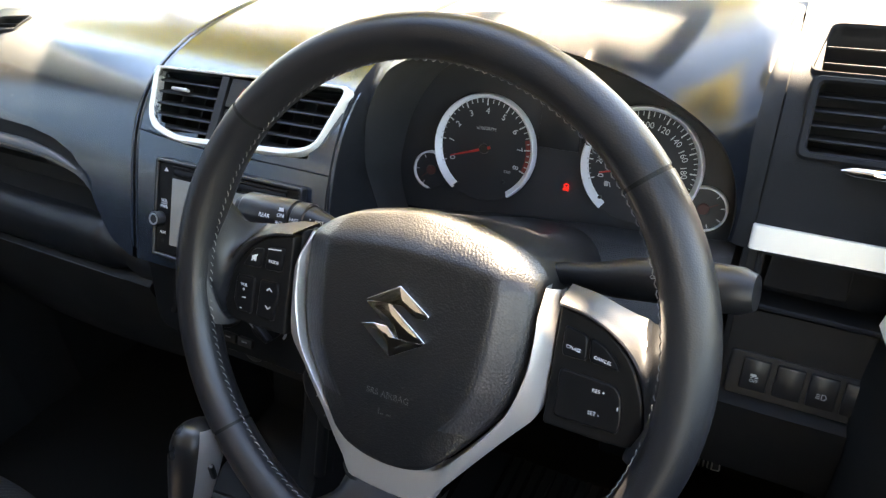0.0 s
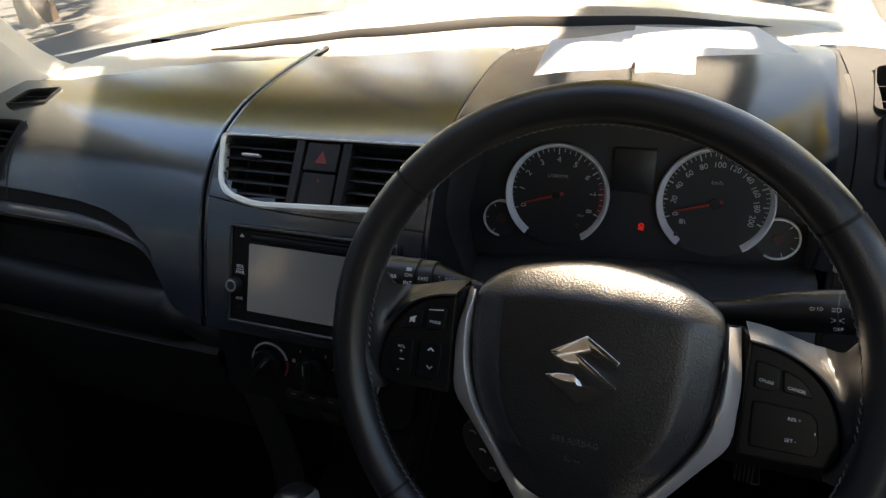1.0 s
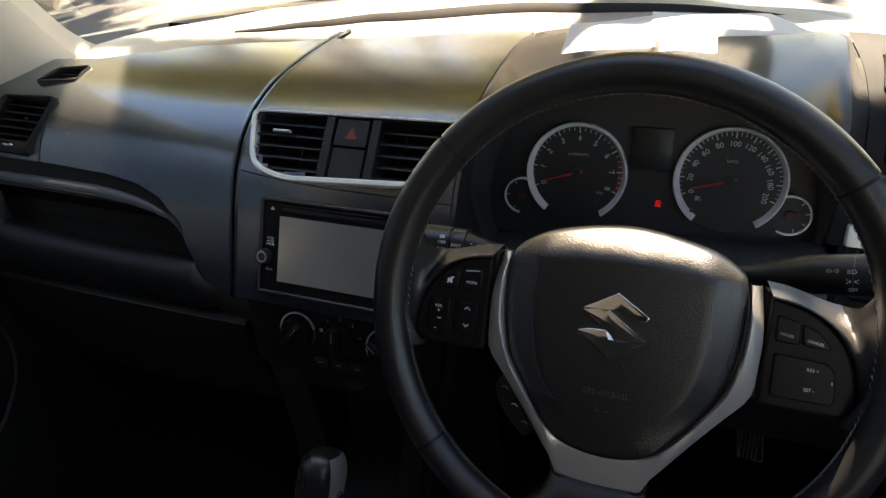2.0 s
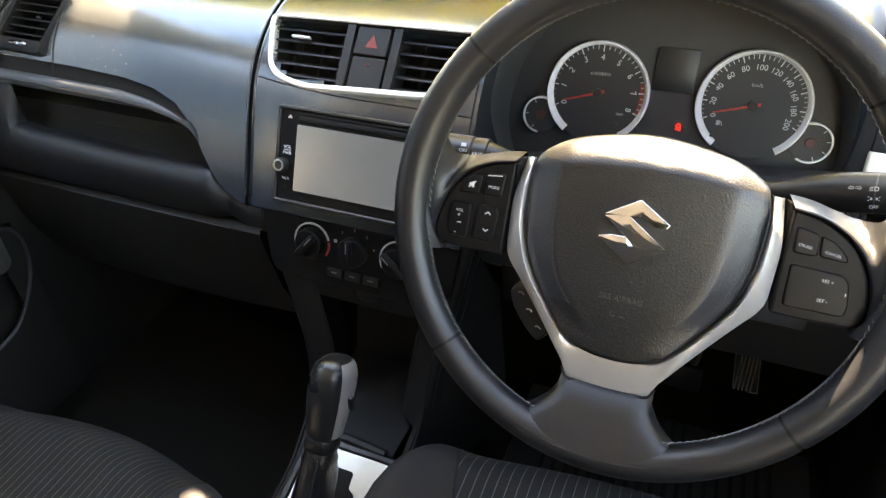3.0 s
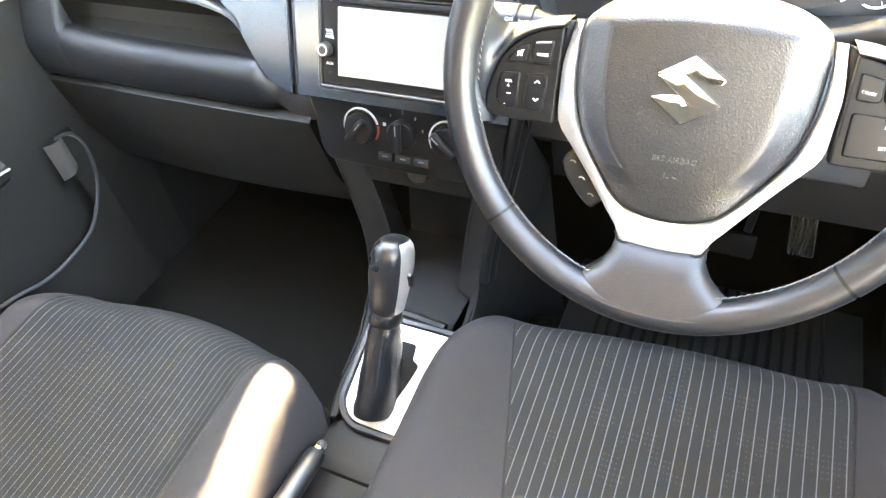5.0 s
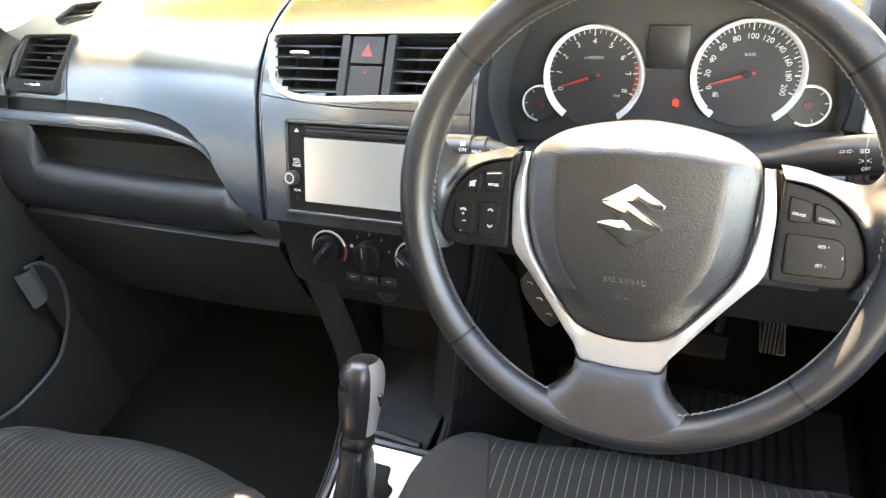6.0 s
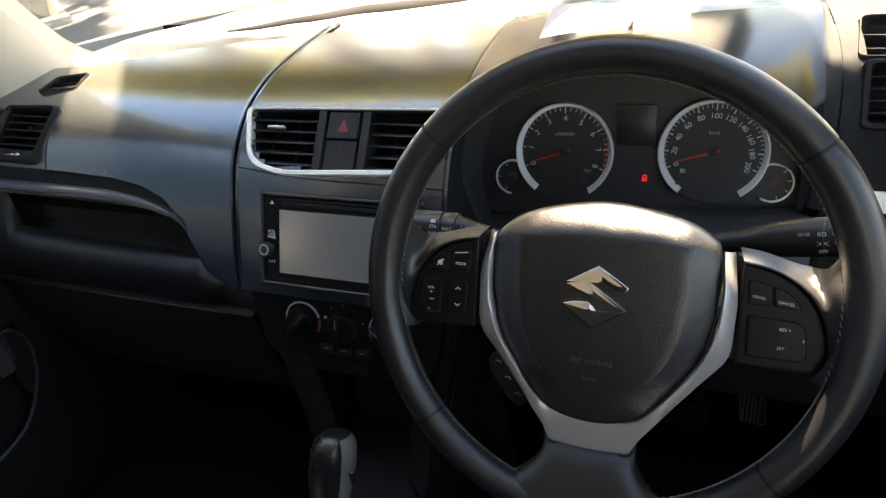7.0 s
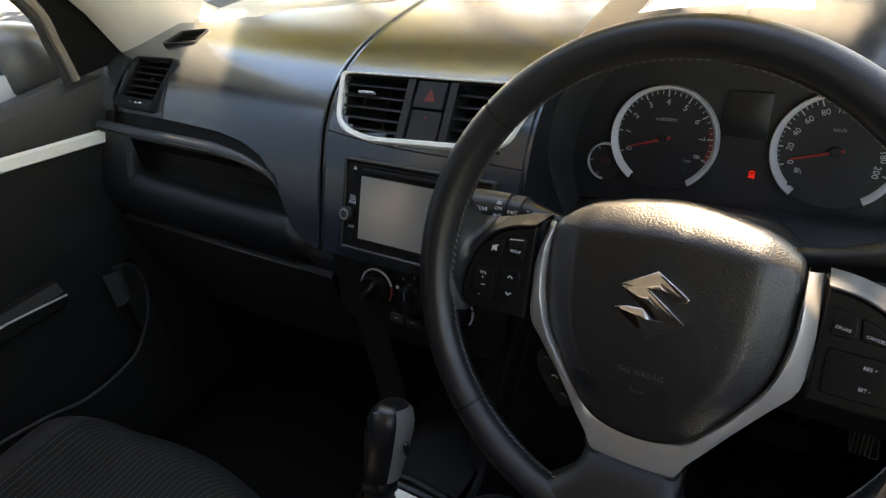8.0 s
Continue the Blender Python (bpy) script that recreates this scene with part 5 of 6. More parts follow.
for pts, kind in (([(0.1016, 0.0040), (0.1166, 0.0040), (0.1152, 0.0190), (0.1008, 0.0222)], "CRUISE"), ([(0.1178, 0.0042), (0.1360, 0.0034), (0.1330, 0.0086), (0.1262, 0.0152), (0.1162, 0.0188)], "CANCEL"),
                  ([(0.1030, -0.0330), (0.1405, -0.0330), (0.1420, -0.0264), (0.1392, -0.0095), (0.1345, -0.0050), (0.1022, -0.0036)], "RES")):
    b = part("button", slab(outline_at(pts, 0.003), 0.005, shift(WM, 0, 0, PZ + 0.0012), 0.0012), M_BUTTON, rp_, "black rubbery push button")
    cxx, cyy = sum(p[0] for p in pts) / len(pts), sum(p[1] for p in pts) / len(pts)
    k = shift(WM, cxx, cyy, PZ + 0.0016)
    if kind == "RES":
        part("lettering", join(words("RES +", 0.0031, shift(k, -0.0005, 0.0075)), words("SET -", 0.0031, shift(k, -0.001, -0.006)), bar(k, 0.0115, 0.001, 0.0006, 0.002)), M_WHITE, b)
    else:
        part("lettering", words(kind, 0.0027, shift(k, -0.0005, -0.0025, 0, -8)), M_WHITE, b)
# telephone buttons on a tag low on the left arm
ph = part("phone_switch", slab(outline_at([(-0.0885, -0.0710), (-0.0835, -0.0625), (-0.0735, -0.0660), (-0.0510, -0.0985), (-0.0600, -0.1075), (-0.0715, -0.0980), (-0.0840, -0.0830)], 0.004), 0.012, shift(WM, 0, 0, -0.030), 0.002), M_STALK, wheel, "black telephone switch below the spoke")
for x, y in ((-0.0795, -0.0725), (-0.0705, -0.0850), (-0.0615, -0.0975)):
    k = shift(WM, x, y, -0.0295)
    part("phone_symbol", tube([k @ Vector((0.003 * math.cos(a), 0.003 * math.sin(a), 0)) for a in [radians(20 + 22 * i) for i in range(6)]], 0.0006, 5), M_DIMPRINT if x != -0.0705 else M_GREYPRINT, ph)

# ---- steering column ----
col = thing("steering_column", (0, 0.15, 0.6), "black plastic steering column shroud with two stalks", "steering column")
CD = -(WM.to_3x3() @ Vector((0, 0, 1)))
rows = []
for j, (d, w, h, dz) in enumerate(((0.045, 0.055, 0.045, 0.0), (0.055, 0.072, 0.055, 0.0), (0.11, 0.080, 0.060, -0.004), (0.20, 0.078, 0.056, -0.008), (0.30, 0.06, 0.05, -0.01))):
    c = Vector((0, 0, 0.66)) + CD * d
    row = []
    for i in range(28):
        a = 2 * math.pi * i / 28
        s, k = math.sin(a), math.cos(a)
        e = 0.65
        row.append(c + WM.to_3x3() @ Vector((math.copysign(abs(k) ** e, k) * w, math.copysign(abs(s) ** e, s) * h + dz, 0)))
    rows.append(row)
part("shroud", loft(rows, True, True), M_BLACK, col, "matt black split shroud")
lst = spline([(-0.06, 0.105, 0.632), (-0.105, 0.102, 0.640), (-0.14, 0.100, 0.644), (-0.175, 0.098, 0.645), (-0.213, 0.096, 0.645)], 14)
ls = part("wiper_stalk", tube(lst, [0.005, 0.0055, 0.006, 0.0066, 0.0080, 0.0098, 0.0122, 0.0148, 0.0150, 0.0150, 0.0150, 0.0150, 0.0148, 0.0130], 20), M_STALK, col, "black wiper stalk with white markings")
part("collar", tube([(-0.1420, 0.0998, 0.645), (-0.1430, 0.0998, 0.645), (-0.1535, 0.0992, 0.645), (-0.1545, 0.0992, 0.645)], [0.0145, 0.0156, 0.0156, 0.0148], 20), M_BLACK, ls, "turning ring of the wiper stalk")
part("end_knob", tube([(-0.1560, 0.099, 0.645), (-0.1570, 0.099, 0.645), (-0.175, 0.098, 0.645), (-0.205, 0.0964, 0.645), (-0.2085, 0.0962, 0.645)], [0.0150, 0.0163, 0.0165, 0.0163, 0.0140], 20), M_BLACK, ls, "ribbed black end knob")
KS = frame_at((-0.160, 0.0850, 0.6545), (1, 0.03, 0.0), (0, 0.57, 0.82))
KB = frame_at((-0.129, 0.0905, 0.6510), (1, 0.03, 0.0), (0, 0.57, 0.82))
part("markings", join(words("REAR", 0.0048, shift(KS, -0.0175, -0.002, 0.0004)), words("ON", 0.0046, shift(KS, -0.0015, 0.0005, 0.0003)), words("INT", 0.0046, shift(KS, -0.0015, -0.0060, 0.0006)), bar(KS, -0.0015, 0.0056, 0.0046, 0.0030, 0.0002), bar(KS, -0.0015, 0.0056, 0.0060, 0.0005, 0.0006, 30),
     words("FAST", 0.0042, shift(KS, 0.0118, -0.001, -0.0004)), bar(KB, -0.0085, 0.0015, 0.0040, 0.0005, 0.0002, 35), bar(KB, -0.0080, 0.0002, 0.0044, 0.0005, 0.0002), bar(KB, -0.0085, 0.0028, 0.0040, 0.0005, 0.0002),
     words("MIST", 0.0040, shift(KB, 0.0020, 0.0016, 0.0003)), words("OFF", 0.0040, shift(KB, 0.0020, -0.0036, 0.0005))), M_WHITE, ls)
rst = spline([(0.06, 0.105, 0.648), (0.10, 0.102, 0.655), (0.13, 0.099, 0.664), (0.16, 0.095, 0.671), (0.194, 0.090, 0.678)], 14)
rs = part("indicator_stalk", tube(rst, [0.0060, 0.0075, 0.009, 0.0105, 0.0122, 0.0135, 0.0143, 0.0148, 0.0150, 0.0152, 0.0152, 0.0150, 0.0145, 0.011], 20), M_STALK, col, "glossy black indicator and light stalk")
part("ring_line", tube([(0.1545, 0.0957, 0.6698), (0.1555, 0.0955, 0.6700)], 0.0154, 20), M_SMOOTH, rs)
KR = frame_at((0.140, 0.0795, 0.6675), (1, -0.12, 0.22), (0, 0.35, 0.94))


def arrow_mark(m, x, y, sx):
    """Outlined arrow as on an indicator stalk."""
    pts = [(0.0018, 0), (0.0004, 0.0014), (0.0004, 0.0007), (-0.0015, 0.0007), (-0.0015, -0.0007), (0.0004, -0.0007), (0.0004, -0.0014)]
    return tube([m @ Vector((x + sx * a, y + b, 0)) for a, b in pts], 0.00021, 5, True)


part("markings", join(arrow_mark(KR, -0.0025, 0.0112, -1), arrow_mark(KR, 0.0020, 0.0112, 1),
     tube([KR @ Vector((0.0118 + 0.75 * a, 0.0108 + 0.75 * b, 0)) for a, b in ((0, 0.0020), (0.0026, 0.0014), (0.0032, 0), (0.0026, -0.0014), (0, -0.0020))], 0.0003, 5, True), *[bar(KR, 0.0098, 0.0108 + d, 0.0024, 0.0004) for d in (-0.0011, 0, 0.0011)],
     *[bar(KR, 0.0102 + 0.0034 * k, 0.0038, 0.0012, 0.0016, 0, 0) for k in (0, 1)], *[bar(KR, 0.0086 + 0.0066 * k, 0.0038 + d, 0.0013, 0.0004, 0, t) for k in (0, 1) for d, t in ((0.0012, 25 - 50 * (1 - k)), (-0.0012, -25 + 50 * (1 - k)))],
     words("OFF", 0.0034, shift(KR, 0.0122, -0.0022, 0.0002))), M_GREYPRINT, rs)
part("ignition_lock", tube([Vector((0.078, 0.17, 0.57)), Vector((0.082, 0.135, 0.575))], 0.013, 16), M_STEEL, col, "round ignition lock on the shroud")


# ---- radio ----
ST = frame_at((-0.318, 0.158, 0.5725), (1, 0, 0), (0, 0.43, 1.0))    # face of the centre stack
radio = thing("car_radio", ST.translation, "black double-height car radio with a blank touch screen", "car radio")
part("surround", ring_plate(outline_at([(-0.1015, -0.0555), (0.1015, -0.0555), (0.1015, 0.0555), (-0.1015, 0.0555)], 0.004), outline_at([(-0.0975, -0.0515), (0.0975, -0.0515), (0.0975, 0.0515), (-0.0975, 0.0515)], 0.002), 0.03, shift(ST, 0, 0, 0.0035), 0.0012), M_BLACK, radio, "dark plastic surround")
part("bezel", slab(outline_at([(-0.097, -0.051), (0.097, -0.051), (0.097, 0.051), (-0.097, 0.051)], 0.002), 0.03, shift(ST, 0, 0, 0.001), 0.001), M_POD, radio, "glossy black bezel")
part("screen", slab(outline_at([(-0.0755, -0.0395), (0.086, -0.0395), (0.086, 0.0360), (-0.0755, 0.0360)], 0.001), 0.003, shift(ST, 0, 0, 0.0022), 0.0004), M_SCREEN_SHEEN, radio, "blank touch screen with its reflected brightness painted grey")
part("disc_slot", box((0.155, 0.007, 0.004), shift(ST, 0.004, 0.0435, 0.001), 0.002), M_MATTE, radio, "disc slot with a raised lip")
part("slot_lip", box((0.160, 0.002, 0.004), shift(ST, 0.004, 0.0485, 0.0015), 0.0008), M_DASH_LOW, radio)
kn = part("volume_knob", disc(0.0085, 0.010, shift(ST, -0.0905, -0.0118, 0.012), 0.0015, 24), M_BLACK, radio, "round volume knob with a pale ring")
part("knob_ring", ring_plate([(0.0068 * math.cos(i * .3142), 0.0068 * math.sin(i * .3142)) for i in range(20)], [(0.0048 * math.cos(i * .3142), 0.0048 * math.sin(i * .3142)) for i in range(20)], 0.001, shift(ST, -0.0905, -0.0118, 0.0126), 0.0003), M_STEEL, kn)
part("lettering", join(words("VOL", 0.0052, shift(ST, -0.0868, 0.0090, 0.0014)), bar(ST, -0.0868, 0.0058, 0.009, 0.0007, 0.0013), words("PWR", 0.0052, shift(ST, -0.0868, 0.0022, 0.0014))), M_WHITE, radio)
part("socket_lettering", words("AUX", 0.0046, shift(ST, -0.0868, -0.0270, 0.0014)), M_WHITE, radio)
part("eject_mark", slab([(-0.089, 0.042), (-0.083, 0.042), (-0.086, 0.046)], 0.0004, shift(ST, 0, 0, 0.0014)), M_WHITE, radio)
part("aux_socket", disc(0.0025, 0.002, shift(ST, -0.0868, -0.0370, 0.0012), 0.0004, 12), M_MATTE, radio)

# ---- heater controls ----
HV = frame_at((-0.316, 0.1335, 0.4700), (1, 0, 0), (0, 0.27, 1.0))
hv = thing("heater_panel", HV.translation, "dark heater control panel with three rotary dials", "heater controls")
part("panel", slab(outline_at([(-0.129, 0.041), (0.129, 0.041), (0.116, -0.046), (-0.114, -0.046)], [0.004, 0.004, 0.02, 0.02]), 0.02, shift(HV, 0, 0, 0.0), 0.0015), M_POD, hv)
for i, (x, tilt) in enumerate(((-0.057, 40), (0.0, 0), (0.057, -50))):
    k = shift(HV, x, 0.004, 0)
    if i != 1:
        part("dial_arc", join(arc_ring(shift(k, 0, 0, 0.0012), 0.0225, 0.0242, -120, 75, 0.0004, 30), bar(k, 0, 0.0233, 0.004, 0.0025, 0.0018)), M_GREYPRINT, hv, "white arc round the dial")
        part("warm_arc", arc_ring(shift(k, 0, 0, 0.0012), 0.0222, 0.0244, 80, 125, 0.0004, 12), M_HAZ if i == 0 else M_GREYPRINT, hv)
    else:
        part("fan_numbers", join(*[words(t, 0.005, shift(k, 0.026 * math.sin(radians(q)), 0.026 * math.cos(radians(q)), 0.0012)) for t, q in (("1", -38), ("2", 0), ("3", 38), ("4", 75))], bar(k, -0.025, 0.008, 0.004, 0.004, 0.001)), M_GREYPRINT, hv)
    d = part("rotary_dial", disc(0.0178, 0.016, shift(k, 0, 0, 0.012), 0.002, 32), M_POD, hv, "round black rotary dial")
    part("grip", box((0.008, 0.036, 0.010), shift(k @ pose(0, 0, 0, 0, 0, -tilt), 0, 0, 0.017), 0.003), M_POD, d, "raised grip bar")
    part("pointer", box((0.0012, 0.012, 0.0006), shift(k @ pose(0, 0, 0, 0, 0, -tilt), 0, 0.010, 0.0224)), M_DIMPRINT, d)
for x in (-0.024, 0.0, 0.024):
    b = part("push_button", box((0.021, 0.011, 0.006), shift(HV, x, -0.0285, 0.002), 0.0018), M_DASH_LOW, hv, "small black push button")
    part("symbol", bar(HV, x, -0.027, 0.007, 0.0016, 0.0052), M_DIMPRINT, b)

# ---- centre console ----
con = thing("centre_console", (CX, 0.0, 0.0), "dark centre console with silver gear plate", "centre console")
# two curved side walls from the stack down to the gear plate
for sx in (-1, 1):
    rows = []
    edge = spline([(0.134, 0.146, 0.514), (0.118, 0.141, 0.435), (0.101, 0.135, 0.357), (0.089, 0.128, 0.290), (0.083, 0.108, 0.226)] + ([(0.066, 0.058, 0.217), (0.055, 0.008, 0.209), (0.052, -0.055, 0.194), (0.047, -0.098, 0.182)] if sx < 0 else [(0.087, 0.058, 0.217), (0.089, 0.008, 0.209), (0.089, -0.055, 0.194), (0.085, -0.098, 0.182)]), 40)
    for p in edge:
        x = CX + sx * p.x
        rows.append([Vector((x - sx * (0.034 if p.y > 0.11 else 0.012), p.y + 0.014, p.z - 0.004)), Vector((x - sx * 0.010, p.y + 0.005, p.z + 0.001)), Vector((x - sx * 0.004, p.y + 0.003, p.z + 0.002)), Vector((x, p.y, p.z - 0.003)), Vector((x + sx * 0.003, p.y + 0.02, p.z - 0.02)), Vector((x + sx * 0.004, p.y + 0.12, max(0.0, p.z - 0.16))), Vector((x + sx * 0.02, p.y + 0.16, 0.0))])
    part("side_wall", loft(rows), M_MATTE, con, "curved side of the console")
    if sx > 0:
        part("edge_roll", tube([Vector((CX + p.x + 0.004, p.y + 0.004, p.z)) for p in edge[:18]], 0.0075, 10), M_LIP, con, "rounded satin edge of the stack")
        part("edge_joint", tube([Vector((CX + p.x + 0.018, p.y + 0.012, p.z)) for p in edge[:18]], 0.0009, 6), M_GRAIN, con, "fine pale joint line")
    part("edge_bead", tube([Vector((CX + sx * p.x, p.y, p.z)) for p in edge[:34]], 0.0014, 6), M_GRAIN, con)
    part("inner_bead", tube([Vector((CX + sx * (p.x - 0.030), p.y + 0.0125, p.z - 0.003)) for p in edge[5:17]], 0.0007, 6), M_GRAIN, con)
# back and floor of the pocket below the heater panel
part("pocket_back", loft([[(CX + u * w, y, z) for u in (-1, 1)] for w, y, z in ((0.10, 0.142, 0.430), (0.098, 0.152, 0.424), (0.088, 0.155, 0.372), (0.084, 0.235, 0.365), (0.074, 0.245, 0.30), (0.070, 0.22, 0.222), (0.062, 0.06, 0.208))]), M_MATTE, con, "dark open pocket")
part("socket", disc(0.015, 0.012, frame_at((CX, 0.148, 0.400), (1, 0, 0), (0, 0.1, 1)), 0.003, 24), M_BLACK, con, "round accessory socket with a cap")
part("tray_edge", tube([(CX - 0.055, 0.062, 0.214), (CX, 0.066, 0.216), (CX + 0.055, 0.062, 0.214)], 0.007, 8), M_SHELF, con)
part("plinth", box((0.138, 0.26, 0.17), pose(CX + 0.017, -0.03, 0.085), 0.02, 2), M_DASH_LOW, con)
part("rear_tunnel", box((0.14, 0.75, 0.16), pose(CX, -0.505, 0.080), 0.03, 3), M_DASH_LOW, con, "dark plastic tunnel between the seats")
GP = frame_at((-0.295, -0.024, 0.2055), (1, 0, 0), (0, 1, 0.36))
po = [(-0.056, 0.068), (0.058, 0.068), (0.058, -0.050), (0.040, -0.072), (-0.036, -0.072), (-0.056, -0.052)]
part("gear_plate", slab(outline_at(po, [0.006, 0.006, 0.015, 0.02, 0.02, 0.015]), 0.008, shift(GP, 0, 0, 0.0), 0.002), M_TRIM, con, "satin silver gear selector plate")
part("plate_rim", ring_plate(outline_at(inset_poly(po, -0.010), [0.01, 0.01, 0.02, 0.024, 0.024, 0.02]), outline_at(po, [0.006, 0.006, 0.015, 0.02, 0.02, 0.015]), 0.03, shift(GP, 0, 0, 0.002), 0.003), M_BLACK, con, "black rim round the gear plate")
gate = outline_at([(-0.036, 0.046), (0.012, 0.046), (0.014, 0.026), (0.025, 0.020), (0.018, -0.010), (0.002, -0.060), (-0.036, -0.060)], [0.005, 0.004, 0.002, 0.005, 0.01, 0.006, 0.006])
part("gate", slab(gate, 0.003, shift(GP, 0, 0, 0.0022), 0.0006), M_MATTE, con, "black slot of the selector gate")

gl = thing("gear_lever", (CX - 0.004, -0.03, 0.205), "automatic gear lever with black knob, silver side and leather gaiter", "gear lever")
GA = Vector((-0.3085, -0.056, 0.192))
gdir = Vector((0.0100, 0.1010, 0.2040)).normalized()


def gsec(d, w, h, e=0.8, side=Vector((1, 0, 0))):
    c = GA + gdir * d
    fwd = gdir.cross(side).normalized()
    out = []
    for i in range(20):
        a = 2 * math.pi * i / 20
        k, q = math.cos(a), math.sin(a)
        out.append(c + side * math.copysign(abs(k) ** e, k) * w + fwd * math.copysign(abs(q) ** e, q) * h)
    return out


def fold(row, d):
    """Soft creases in the leather."""
    c = sum(row, Vector()) / len(row)
    return [p + (p - c) * (0.06 * math.sin(5 * math.pi * k / 10 + d * 60) * max(0, 1 - abs(d - 0.085) / 0.05) + 0.03 * math.sin(3 * math.pi * k / 10 - d * 90)) for k, p in enumerate(row)]


part("gaiter", loft([fold(gsec(*q), q[0]) for q in ((-0.012, 0.026, 0.036), (-0.004, 0.0275, 0.037), (0.006, 0.0255, 0.034), (0.03, 0.0235, 0.029), (0.05, 0.0225, 0.027), (0.065, 0.0218, 0.0250), (0.080, 0.0208, 0.0235), (0.092, 0.0190, 0.0215), (0.100, 0.0200, 0.0215), (0.106, 0.0180, 0.0190), (0.111, 0.0172, 0.0178), (0.116, 0.0198, 0.0205), (0.124, 0.0190, 0.0195), (0.134, 0.016, 0.016))], True, True), M_BOOT, gl, "creased black leather gaiter")
part("gaiter_seam", tube([gsec(d, w, h)[16] for d, w, h in ((0.0, 0.0255, 0.0335), (0.03, 0.024, 0.0285), (0.065, 0.0225, 0.025), (0.105, 0.0200, 0.0203))], 0.0008, 5), M_RUBBER, gl)
ksec = [(0.128, 0.0175, 0.018), (0.132, 0.0195, 0.020), (0.148, 0.0215, 0.0225), (0.170, 0.0240, 0.0260), (0.190, 0.0248, 0.0285), (0.204, 0.0240, 0.0280), (0.215, 0.0210, 0.0255), (0.222, 0.0155, 0.020), (0.2255, 0.0085, 0.011)]
knob = part("knob", loft([gsec(*q, 0.85) for q in ksec], True, True), M_KNOB, gl, "smooth black rounded knob")
# silver cheek on the driver's side
rows = []
for d, w, h in ksec[1:-1]:
    ring_ = gsec(d, w + 0.0012, h + 0.0012, 0.85)
    t = (d - 0.132) / 0.09
    lo, hi = (17, 20 + 2) if t < 0.85 else (18, 20 + 1)
    seg = [ring_[k % 20] for k in range(18, 24)]
    while len(seg) < 8:
        seg = [seg[0]] + seg
    rows.append(seg)
part("silver_cheek", loft(rows), M_SILVER, knob, "satin silver cheek")
bc = gsec(0.176, 0.0258, 0.0285, 0.85)[0]
part("release_button", box((0.006, 0.008, 0.020), frame_at(bc, (0, 1, 0), gdir) @ pose(0, 0, 0, 90, 0, 0), 0.002), M_BLACK, knob, "black release button")

# parking brake between the seats, its tip just behind the selector plate
pb = thing("parking_brake", (-0.345, -0.25, 0.16), "black parking brake lever lying between the front seats", "parking brake")
part("grip", tube(spline([(-0.343, -0.148, 0.196), (-0.344, -0.20, 0.200), (-0.345, -0.28, 0.203), (-0.346, -0.40, 0.192)], 14), [0.0095, 0.0125, 0.0132] + [0.0135] * 8 + [0.012, 0.010, 0.009], 14), M_BLACK, pb, "black plastic grip")
part("button", tube([(-0.3425, -0.136, 0.1952), (-0.3427, -0.139, 0.1954), (-0.343, -0.150, 0.196)], [0.0050, 0.0066, 0.0066], 14), M_SMOOTH, pb, "grey release button")
part("ferrule", tube([(-0.343, -0.1475, 0.196), (-0.3431, -0.1505, 0.1962)], 0.0103, 14), M_CHROME, pb, "thin bright ring at the tip")
part("bracket", box((0.020, 0.07, 0.045), pose(-0.346, -0.415, 0.172), 0.006), M_MATTE, pb)

